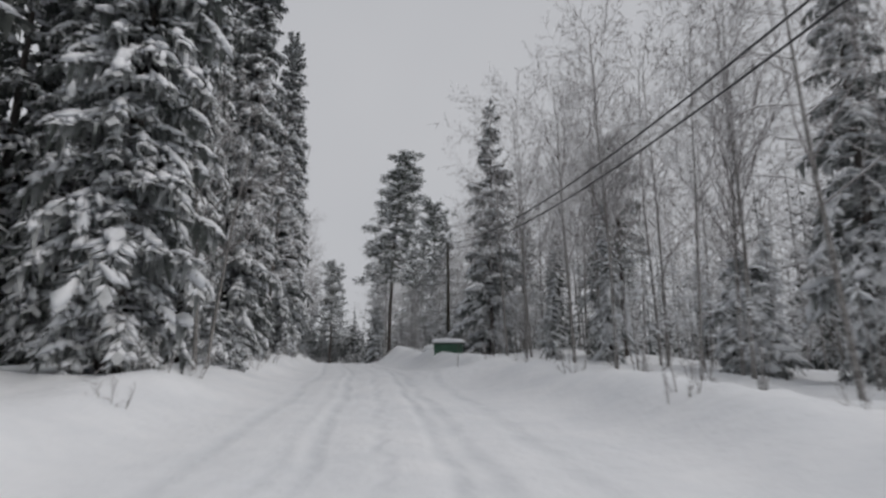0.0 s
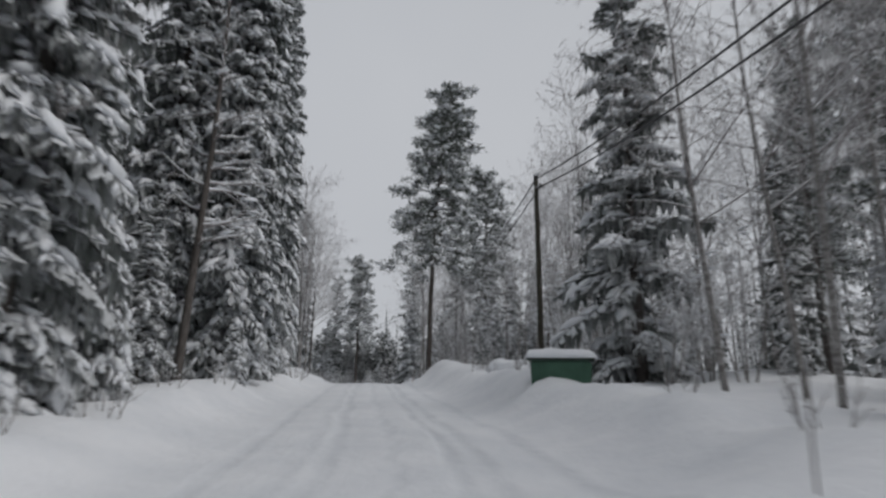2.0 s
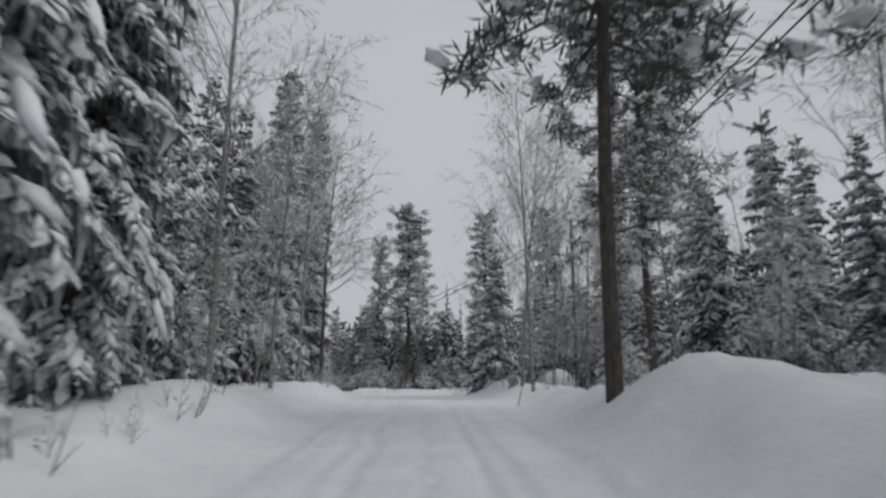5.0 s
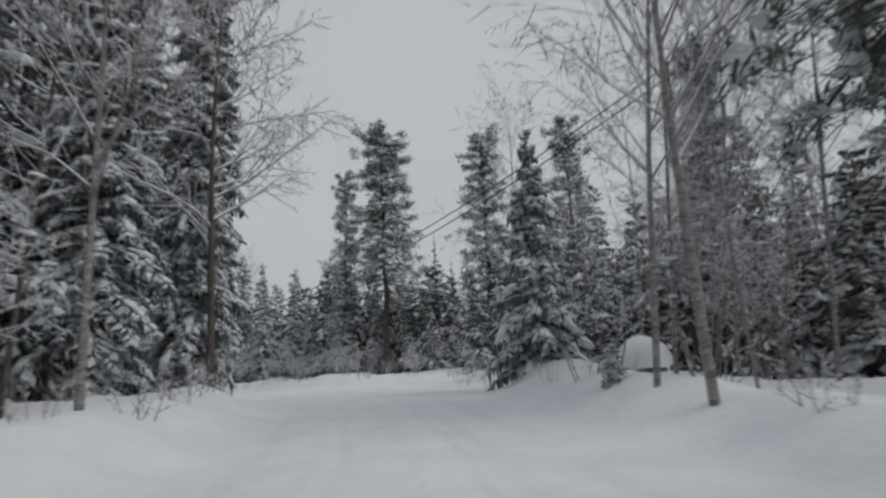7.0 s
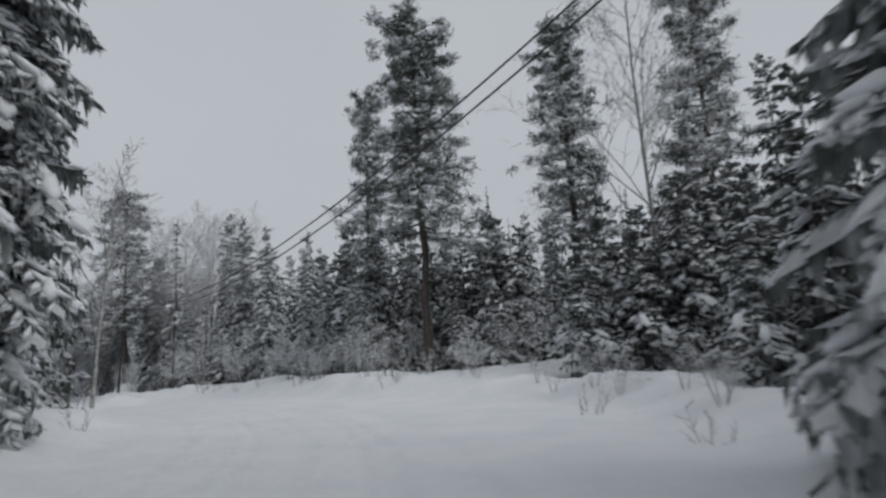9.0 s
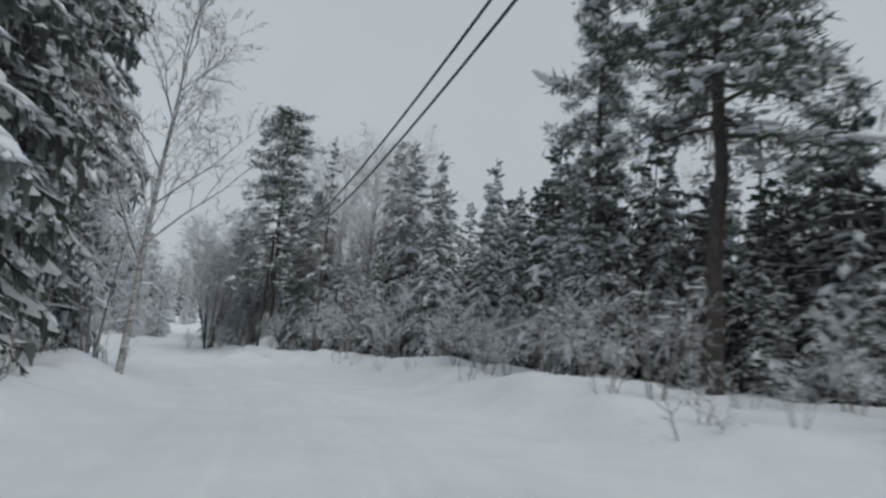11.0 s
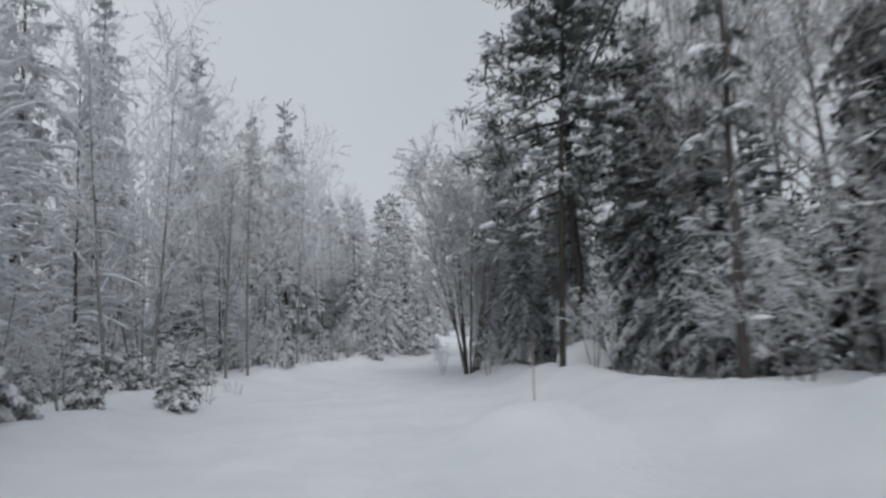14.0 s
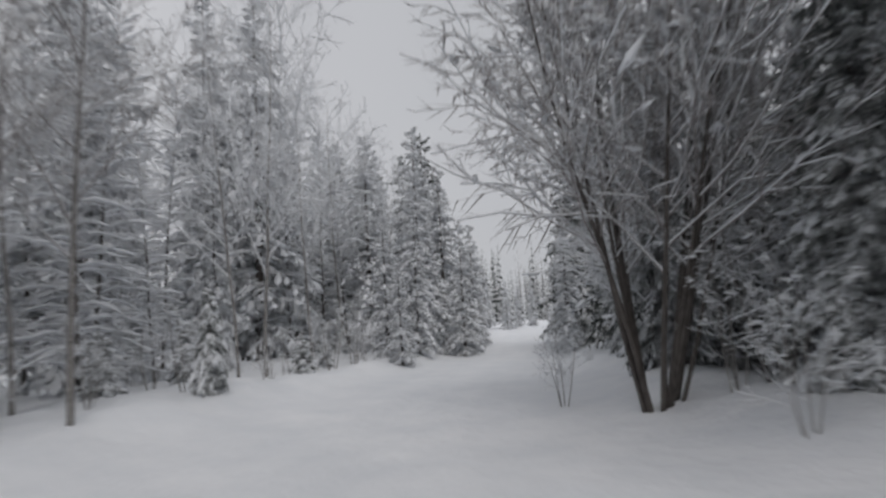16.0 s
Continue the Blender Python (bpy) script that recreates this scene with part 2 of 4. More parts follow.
def many(geo, verts, faces):
    """Adds a row of alike pieces, each with the same faces."""
    n, k = verts.shape[:2]
    f = (np.arange(n) * k)[:, None, None] + np.asarray(faces)[None]
    geo.add(verts.reshape(-1, 3), f.reshape(-1, 3))


def slivers(geo, at, along, half, drop, lean):
    """Tassels of needles that hang below a shoot and end in a point."""
    a = along * half[:, None]
    low = at + lean * drop[:, None] * 0.25
    low[:, 2] -= drop
    many(geo, np.stack([at - a, at + a, low], axis=1), [(0, 1, 2)])


def lumps(geo, at, size, along, rng, template, rough):
    """Soft lumps of snow, each with its length along a way of its own."""
    tv, tf = template
    x = unit(along)
    y = unit(np.column_stack([-x[:, 1], x[:, 0], np.zeros(len(x))]))
    z = np.cross(x, y)
    s = tv[None] * size[:, None, :] * (1 + rough * rng.standard_normal((len(at), len(tv), 1)))
    many(geo, at[:, None] + s[..., :1] * x[:, None] + s[..., 1:2] * y[:, None] + s[..., 2:] * z[:, None], tf)


def spruce(seed, h, r, first=0.05, step=0.5, per=6, snow=1.0, droop=0.35, fine=1.0, power=0.75, needle=None, name="spruce_tree", label="", bare=0.0, limbs=True, sprays=True, skirt=0.75, slim=1.0, pads=1.0):
    rng = np.random.default_rng(seed)
    trunk, crown, cap = Geo(), Geo(), Geo()
    n = 9
    z = np.linspace(-0.4, h, n)
    bend = np.cumsum(rng.normal(0, 0.03, (n, 2)), axis=0)
    trunk.tube(np.column_stack([bend, z]), slim * np.linspace(0.011 * h + 0.03, 0.012, n), 8 if limbs else 5)
    rows, zz = [], first * h
    while zz < h - 0.25:
        q = zz / h
        reach = r * min(1.0, (1 - q) ** power * 1.08 + 0.05) * (skirt + (1 - skirt) * min(1, q / (0.12 if skirt > 0.7 else 0.4)))
        k = per if q < 0.8 else max(4, per - 2)
        turn = rng.uniform(0, 6.28)
        for j in range(k):
            if rng.random() < bare:
                continue
            rows.append((zz + rng.uniform(-0.34, 0.34), turn + 6.283 * j / k + rng.normal(0, 0.3), reach * rng.uniform(0.5, 1.2),
                         np.interp(q, (0, 0.5, 0.85, 1), (0.02, 0.1, 0.35, 1.1)) + rng.normal(0, 0.12),
                         droop * np.interp(q, (0, 0.7, 1), (1.15, 0.9, 0.1)) * rng.uniform(0.6, 1.6), rng.normal(0, 0.18), rng.random() < snow))
        zz += step * rng.uniform(0.75, 1.2) * (1.0 - 0.45 * q)
    bough = np.array(rows, float)
    root = np.column_stack([np.interp(bough[:, 0], z, bend[:, 0]), np.interp(bough[:, 0], z, bend[:, 1]), bough[:, 0]])

    def path(b, u):
        az, ln, rise, fall, swing = bough[b, 1:6].T
        run = ln * u * (1 - 0.14 * u)
        return root[b] + np.column_stack([(np.cos(az) - np.sin(az) * swing * u) * run, (np.sin(az) + np.cos(az) * swing * u) * run, ln * (rise * u - fall * u * u)])

    if limbs:
        for b in range(len(bough)):
            ln, w = bough[b, 2], np.full(3, b)
            trunk.tube(path(w, np.array((0, 0.5, 1.0))), (0.012 + 0.012 * ln, 0.01 + 0.006 * ln, 0.006), 3)
    m = np.clip(((2.6 + 4.2 * bough[:, 2]) * fine).astype(int), 3, 16)
    b = np.repeat(np.arange(len(bough)), m)
    i = np.concatenate([np.arange(1, k + 1) for k in m])
    u = np.clip((i + rng.uniform(-0.4, 0.3, len(i))) / m[b], 0.05, 1.05)
    b, u = np.repeat(b, 2), np.repeat(u, 2)
    sgn = np.tile((-1.0, 1.0), len(i))
    p, way = path(b, u), unit(path(b, u + 0.05) - path(b, u - 0.05))
    ln, az = bough[b, 2], bough[b, 1]
    side = np.column_stack([-np.sin(az), np.cos(az), np.zeros(len(az))]) * sgn[:, None]
    tw = (0.12 + (0.27 if sprays else 0.34) * ln * (1.05 - 0.75 * u)) * rng.uniform(0.6, 1.4, len(u))
    tip = p + way * (tw * rng.uniform(0.4, 0.8, len(u)))[:, None] + side * (tw * rng.uniform(0.6, 0.95, len(u)))[:, None]
    tip[:, 2] -= tw * rng.uniform(0.05, 0.6, len(u))
    blades(crown, p, tip, tw * (0.17 if sprays else 0.27) + 0.025, tw * 0.12)
    for share in ((0.35, 0.6, 0.85) if sprays else (0.5, 0.85)):
        v = np.clip(share + rng.uniform(-0.15, 0.15, len(u)), 0, 1)[:, None]
        slivers(crown, p * (1 - v) + tip * v, unit(tip - p), (0.035 if sprays else 0.06) + 0.05 * tw, (0.07 + 0.32 * tw) * rng.uniform(0.4, 1.5, len(u)), way)
    one_side = sgn > 0
    slivers(crown, p[one_side], way[one_side], 0.05 + 0.05 * ln[one_side], (0.12 + 0.2 * ln[one_side]) * rng.uniform(0.6, 1.6, one_side.sum()), side[one_side] * rng.normal(0, 1, (one_side.sum(), 1)))
    every = np.arange(len(bough))
    ends = path(every, np.ones(len(bough)))
    blades(crown, ends, ends + (ends - path(every, np.full(len(bough), 0.85))) * 1.2, 0.06 + 0.03 * bough[:, 2], np.full(len(bough), 0.02))
    crown.blade(np.array((bend[-1][0], bend[-1][1], h - 0.4)), np.array((bend[-1][0], bend[-1][1] + 0.02, h + 0.1)), 0.06, 0.0)
    # snow: a long thin cushion on each shoot, and a row of broader pads along the bough
    has = (bough[b, 6] > 0) & (rng.random(len(u)) < (0.68 if sprays else 0.45) * pads) & (tw > 0.16)
    k = has.sum()
    lumps(cap, p[has] * 0.42 + tip[has] * 0.58 + (0, 0, 0.02), np.column_stack([0.4 * tw[has] + 0.05, 0.08 * tw[has] + 0.026, 0.08 * tw[has] + 0.03]) * rng.uniform(0.65, 1.35, (k, 1)) * (1.0 if sprays else 1.1),
          tip[has] - p[has], rng, (SPINDLE_V, SPINDLE_F), 0.2)
    lots = np.where(bough[:, 6] > 0, np.where(bough[:, 2] > 0.7, 5 if sprays else 3, 2 if sprays else 1), 0)
    b = np.repeat(every, lots)
    if len(b):
        i = np.concatenate([np.arange(c) for c in lots])
        u = (i + rng.uniform(0.35, 0.95, len(b))) / lots[b]
        ln = bough[b, 2]
        sz = (0.06 + 0.04 * ln) * rng.uniform(0.45, 1.5, len(b)) * (1.0 if sprays else 1.15)
        at = path(b, u)
        at[:, 2] += 0.25 * sz
        lumps(cap, at, np.column_stack([np.minimum(2.1 * sz, 0.3 * ln + 0.06), 0.85 * sz, 0.75 * sz]), unit(path(b, u + 0.08) - path(b, u - 0.08)) + rng.normal(0, 0.25, (len(b), 3)) * (1, 1, 0.3), rng, (BALL_V, BALL_F), 0.24)
    return thing(name, label, "spruce", [("trunk", trunk.mesh("spruce_trunk", M_BARK), ""), ("crown", crown.mesh("spruce_crown", needle or M_NEEDLE, False), ""),
                                         ("snow", cap.mesh("spruce_snow", M_SNOW), "")])


def pine(seed, h, r, first, clumps=150, lean=(0, 0), snow=1.0, label="", narrow=0.7, slim=1.0, dense=46):
    rng = np.random.default_rng(seed)
    trunk, crown, cap = Geo(), Geo(), Geo()
    n = 10
    z = np.linspace(-0.4, h, n)
    s = (z / h).clip(0, 1) ** 2.6
    axis = np.column_stack([lean[0] * s, lean[1] * s, z])
    axis[1:, :2] += rng.normal(0, 0.05, (n - 1, 2))
    trunk.tube(axis, slim * np.interp(z / h, (-0.1, 0.05, 0.6, 1), (0.014 * h, 0.0115 * h, 0.008 * h, 0.02)), 9)
    limbs = max(12, clumps // 6)
    spots = []
    for i in range(limbs):
        q = first + (1 - first) * ((i + rng.uniform(0, 1)) / limbs) ** 0.9
        t = (q - first) / (1 - first)
        p = np.array([np.interp(q * h, z, axis[:, a]) for a in range(3)])
        az = i * 2.4 + rng.normal(0, 0.4)
        ln = r * (0.25 + narrow * (1 - t) ** 0.7 * rng.uniform(0.55, 1.15) + 0.22 * rng.random())
        out = np.array((math.cos(az), math.sin(az), 0.0))
        up = np.interp(t, (0, 0.5, 1), (-0.15, 0.2, 0.9)) + rng.normal(0, 0.12)
        path = lambda u: p + out * ln * u + np.array((0, 0, ln * (up * u - 0.3 * u * u)))
        trunk.tube([path(u) + rng.normal(0, 0.03, 3) * u for u in (0, 0.35, 0.7, 1)], (0.012 + 0.022 * ln, 0.02 + 0.008 * ln, 0.015, 0.008), 4)
        for c in range(max(3, clumps // limbs)):
            u = 0.3 + 0.7 * (c + rng.random()) / max(3, clumps // limbs)
            at = path(u) + rng.normal(0, 0.2, 3) * (1, 1, 0.5) * (0.5 + 0.5 * ln)
            spots.append((*at, (0.33 + 0.09 * ln) * rng.uniform(0.7, 1.25), az))
    spots = np.array(spots)
    e = np.repeat(spots, dense, axis=0)
    d = unit(rng.normal(0, 1, (len(e), 3)) * (1, 1, 0.55) + (0, 0, 0.12))
    base = e[:, :3] + rng.normal(0, 0.32, (len(e), 3)) * e[:, 3:4] * (1, 1, 0.45)
    blades(crown, base, base + d * e[:, 3:4] * rng.uniform(0.45, 0.95, (len(e), 1)), 0.034 * e[:, 3] + 0.012, 0.02 * e[:, 3])
    e = np.repeat(spots, 4, axis=0)[rng.random(4 * len(spots)) < 0.72 * snow]
    at = e[:, :3] + rng.normal(0, 0.36, (len(e), 3)) * e[:, 3:4] * (1, 1, 0.25)
    at[:, 2] += 0.22 * e[:, 3]
    turn = e[:, 4] + rng.normal(0, 0.7, len(e))
    lumps(cap, at, np.column_stack([0.44 * e[:, 3], 0.24 * e[:, 3], 0.13 * e[:, 3]]) * rng.uniform(0.5, 1.4, (len(e), 1)), np.column_stack([np.cos(turn), np.sin(turn), rng.normal(0, 0.2, len(e))]), rng, (BALL_V, BALL_F), 0.25)
    return thing("pine_tree", label, "pine", [("trunk", trunk.mesh("pine_trunk", M_BARK_PINE), ""), ("crown", crown.mesh("pine_crown", M_NEEDLE_PINE, False), ""),
                                              ("snow", cap.mesh("pine_snow", M_SNOW), "")])


def limb(wood, twigs, rng, p, d, length, radius, level, top, spread, kids, gravity, reach=0.42, cheap=False):
    k = (6, 4, 2, 2)[level]
    pts, rad, q, way = [p], [radius], p.copy(), d / np.linalg.norm(d)
    for i in range(k):
        way = way + rng.normal(0, (0.028, 0.13, 0.18, 0.2)[level], 3) + np.array((0, 0, (0.02, 0.05, gravity, gravity)[level]))
        way /= np.linalg.norm(way)
        q = q + way * length / k
        pts.append(q)
        rad.append(radius * (1 - 0.88 * (i + 1) / k))
    pts = np.array(pts)
    if level == 3 or (level == top and level > 1) or (cheap and level == 2):
        twigs.spike(pts[0], pts[-1], max(radius, 0.012))
    else:
        (wood if level < 1 else twigs).tube(pts, rad, (7, 4, 3, 3)[level])
    if twigs.lined and level in (1, 2) and (level == 1 or rng.random() < 0.55):
        wide = np.clip(np.array(rad) * 0.8, 0.012, 0.045) * (1.0 if level == 1 else 0.85) * rng.uniform(0.6, 1.5, len(rad))
        twigs.lined.tube(pts + np.column_stack([np.zeros(len(rad)), np.zeros(len(rad)), np.array(rad) * 0.5 + wide * 0.9]), wide, 4)
    if level == top:
        return
    n = kids[level]
    lo = (0.28, 0.2, 0.15)[level]
    for i in range(n):
        u = lo + (1 - lo) * (i + rng.random()) / n
        at = np.array([np.interp(u * k, np.arange(k + 1), pts[:, a]) for a in range(3)])
        along = pts[min(k, int(u * k) + 1)] - pts[int(min(u * k, k - 1))]
        along /= np.linalg.norm(along)
        az = rng.uniform(0, 6.283)
        perp = np.cross(along, (math.cos(az), math.sin(az), 0.3))
        perp /= np.linalg.norm(perp) + 1e-9
        way = along * math.cos(spread[level]) + perp * math.sin(spread[level])
        ln = length * (reach, 0.45, 0.5)[level] * (1.15 - 0.75 * u) * rng.uniform(0.7, 1.2)
        limb(wood, twigs, rng, at, way, ln, max(0.009, radius * (1 - 0.85 * u) * (0.5, 0.55, 0.6)[level]), level + 1, top, spread, kids, gravity, reach, cheap)


def leafless(seed, h, stems=1, radius=0.09, splay=0.05, lean=(0, 0), kids=(22, 9, 5), top=3, spread=(0.75, 0.7, 0.7), gravity=-0.03, snow=0.0, label="", name="birch_tree", category="birch", bark=None, twig=None, reach=0.42, cheap=False, lined=False):
    rng = np.random.default_rng(seed)
    woods, twigs, cap = [Geo() for _ in range(stems)], Geo(), Geo()
    twigs.lined = cap if lined else None
    for s in range(stems):
        wood = woods[s]
        a = 6.283 * s / stems + rng.normal(0, 0.4)
        d = np.array((math.cos(a) * splay + lean[0], math.sin(a) * splay + lean[1], 1.0)) + rng.normal(0, 0.02, 3)
        p = np.array((math.cos(a), math.sin(a), 0)) * (0.0 if stems == 1 else 0.13 * rng.uniform(0.4, 1.5)) + (0, 0, -0.3)
        limb(wood, twigs, rng, p, d, h * (1.0 if stems == 1 else rng.uniform(0.7, 1.05)), radius * (1.0 if stems == 1 else rng.uniform(0.7, 1.1)), 0, top, spread, kids, gravity, reach, cheap)
    if snow:
        v = np.array(twigs.v)
        for i in rng.choice(len(v), int(snow), replace=False):
            d = rng.normal(0, 1, 3) * (1, 1, 0.15)
            cap.blob(v[i] + (0, 0, 0.015), np.array((0.17, 0.055, 0.045)) * rng.uniform(0.6, 1.5), d, rng)
    return thing(name, label, category, [("trunk" if stems == 1 else "stem", w.mesh("leafless_wood", bark or M_BIRCH), "") for w in woods] + [("crown", twigs.mesh("leafless_twigs", twig or M_TWIG), ""),
                                         ("snow", cap.mesh("leafless_snow", M_SNOW), "")])


def layered(seed, h, stems, radius, boughs, reach, label, name="rimed_sapling", lean=0.03):
    """A slim leafless tree whose level branches and fans of twigs each carry a strip of snow."""
    rng = np.random.default_rng(seed)
    woods, twigs, cap = [Geo() for _ in range(stems)], Geo(), Geo()
    for s in range(stems):
        n = 7
        tall = h * (1.0 if s == 0 else rng.uniform(0.6, 0.95))
        z = np.linspace(-0.3, tall, n)
        way = rng.normal(0, lean if s == 0 else 0.09, 2)
        axis = np.column_stack([z * way[0], z * way[1], z])
        axis[1:, :2] += rng.normal(0, 0.05, (n - 1, 2))
        if s:
            axis[:, :2] += rng.normal(0, 0.2, 2)
        woods[s].tube(axis, np.linspace(radius, 0.01, n), 6)
        for i in range(boughs // stems):
            q = 0.07 + 0.92 * (i + rng.random()) / (boughs // stems)
            base = np.array([np.interp(q * tall, z, axis[:, a]) for a in range(3)])
            az = rng.uniform(0, 6.283)
            out, side = np.array((math.cos(az), math.sin(az), 0.0)), np.array((-math.sin(az), math.cos(az), 0.0))
            ln = reach * (0.2 + 0.85 * (1 - q) ** 0.7) * rng.uniform(0.45, 1.2)
            up, swing = rng.normal(0.25, 0.2) + 1.5 * q ** 2.5, rng.normal(0, 0.3)
            path = lambda u: base + (out + side * swing * u) * ln * u + np.array((0, 0, ln * (up * u - 0.42 * u * u)))
            pts = np.array([path(u) for u in (0, 0.35, 0.7, 1.0)])
            twigs.tube(pts, (0.018, 0.014, 0.01, 0.006), 3)
            wide = np.array((0.02, 0.048, 0.042, 0.018)) * rng.uniform(0.55, 1.5, 4)
            cap.tube(pts + np.column_stack([np.zeros(4), np.zeros(4), 0.01 + wide * 0.8]), wide, 4)
            for c in range(7):
                u = 0.2 + 0.8 * (c + rng.random()) / 7
                p = path(u)
                tw = ln * rng.uniform(0.25, 0.5) * (1.15 - 0.6 * u)
                tip = p + (out * rng.uniform(0.4, 0.9) + side * (1 if rng.random() < 0.5 else -1) * rng.uniform(0.1, 1.0)) * tw + np.array((0, 0, tw * rng.normal(0.0, 0.45)))
                twigs.spike(p, tip, 0.011)
                if rng.random() < 0.75:
                    cap.spike(p + (0, 0, 0.025), tip + (0, 0, 0.018), 0.036)
                mid = p * 0.5 + tip * 0.5
                for _ in range(2):
                    twigs.spike(mid, mid + (tip - p) * 0.4 + rng.normal(0, 0.4, 3) * tw * (1, 1, 0.8), 0.011)
    return thing(name, label, "sapling", [("trunk" if stems == 1 else "stem", w.mesh("leafless_wood", M_BARK), "") for w in woods] + [("crown", twigs.mesh("layered_twigs", M_RIME), ""), ("snow", cap.mesh("layered_snow", M_SNOW), "")])


# ---- the lie of the land ----
# The road's middle: x, y, height, room to the bank on the left and on the right, height of the bank there.
ROAD = [
    (3.2, -40.0, -2.8, 3.3, 3.6, 0.45, 0.5), (0.0, 0.0, 0.0, 3.3, 3.6, 0.45, 0.5), (-0.69, 7.6, 0.53, 3.3, 3.6, 0.45, 0.5),
    (-1.64, 15.4, 1.04, 3.0, 3.2, 0.45, 0.55), (-2.68, 23.4, 1.52, 3.2, 2.9, 0.4, 0.6), (-4.2, 31.2, 1.87, 3.0, 2.7, 0.4, 0.8),
    (-5.61, 38.6, 2.19, 2.8, 2.9, 0.4, 0.75), (-7.0, 46.1, 2.5, 3.0, 2.4, 0.45, 1.0), (-8.4, 53.6, 2.69, 3.2, 2.8, 0.45, 0.55),
    (-9.75, 60.5, 2.69, 3.2, 3.6, 0.5, 0.45), (-11.5, 66.3, 2.62, 2.9, 3.4, 0.5, 0.4), (-13.7, 72.2, 2.5, 3.4, 5.0, 0.45, 0.3),
    (-16.7, 78.0, 2.31, 4.0, 6.5, 0.4, 0.4), (-20.8, 83.1, 1.99, 3.6, 4.0, 0.45, 0.55), (-25.9, 87.9, 1.6, 3.0, 3.8, 0.5, 0.5),
    (-31.8, 92.0, 1.18, 3.6, 4.2, 0.5, 0.5), (-38.0, 95.2, 0.83, 3.4, 3.4, 0.5, 0.5), (-44.1, 98.3, 0.49, 4.0, 3.5, 0.25, 0.3),
    (-52.2, 103.0, 0.15, 3.4, 3.0, 0.25, 0.3), (-60.0, 110.0, -0.05, 2.6, 2.6, 0.25, 0.3), (-68.0, 116.8, -0.15, 2.6, 2.6, 0.25, 0.3),
    (-77.0, 124.5, -0.25, 2.6, 2.6, 0.25, 0.3), (-100.0, 144.0, -0.5, 2.6, 2.6, 0.3, 0.3)]
MOUNDS = [(-21.6, 91.6, 0.2, 1.0), (-19.2, 90.4, 0.24, 1.3), (-16.6, 89.2, 0.2, 1.2), (-24.6, 94.0, 0.2, 0.9), (2.2, 42.5, 0.75, 2.6), (-3.3, 47.5, 0.35, 1.6), (1.6, 37.0, 0.4, 1.5), (0.1, 28.9, -0.06, 1.2), (0.85, 28.8, -0.13, 0.65), (-0.6, 29.0, 0.13, 0.4), (5.4, 30.5, 0.35, 1.6), (-12.4, 48.5, 0.3, 1.6),
          (-6.2, 66.5, 0.25, 1.6), (-7.0, 70.5, 0.3, 1.2), (-34.0, 98.4, 0.35, 0.8), (-26.8, 96.6, 0.3, 1.0), (-6.4, 44.0, -0.1, 1.0), (-0.8, 38.3, -0.35, 0.7), (-42.2, 102.5, 0.3, 1.5), (-37.4, 97.1, 0.6, 1.1), (-8.0, 71.6, 0.3, 1.5), (-6.4, 63.6, 0.3, 1.0), (0.5, 19.7, 0.42, 1.3)]


def smooth_line(points, step=0.5):
    p = np.array(points, float)
    s = np.concatenate([[0], np.cumsum(np.hypot(*np.diff(p[:, :2], axis=0).T))])
    u = np.arange(0, s[-1], step)
    m = np.gradient(p, s, axis=0)
    i = np.clip(np.searchsorted(s, u, side="right") - 1, 0, len(s) - 2)
    h = (s[i + 1] - s[i])[:, None]
    t = ((u - s[i])[:, None]) / h
    return (2 * t ** 3 - 3 * t ** 2 + 1) * p[i] + (t ** 3 - 2 * t ** 2 + t) * h * m[i] + (-2 * t ** 3 + 3 * t ** 2) * p[i + 1] + (t ** 3 - t ** 2) * h * m[i + 1]


RUTS = ((-0.80, 0.045, 0.2), (0.78, 0.045, 0.2), (-1.15, -0.015, 0.15), (0.42, -0.02, 0.2), (-1.9, 0.025, 0.24), (1.75, 0.02, 0.24), (-0.1, 0.015, 0.3))
LINE = smooth_line(ROAD)
WAY = np.gradient(LINE[:, :2], axis=0)
WAY /= np.linalg.norm(WAY, axis=1)[:, None]
HASH = np.random.default_rng(5).random((256, 256))


def value_noise(x, y, size):
    x, y = np.asarray(x, float) / size + 500, np.asarray(y, float) / size + 500
    i, j = np.floor(x).astype(int), np.floor(y).astype(int)
    u, v = x - i, y - j
    u, v = u * u * (3 - 2 * u), v * v * (3 - 2 * v)
    g = lambda a, b: HASH[a % 256, b % 256]
    return (g(i, j) * (1 - u) + g(i + 1, j) * u) * (1 - v) + (g(i, j + 1) * (1 - u) + g(i + 1, j + 1) * u) * v - 0.5


def step_up(e, a, b):
    t = np.clip((e - a) / (b - a), 0, 1)
    return t * t * (3 - 2 * t)


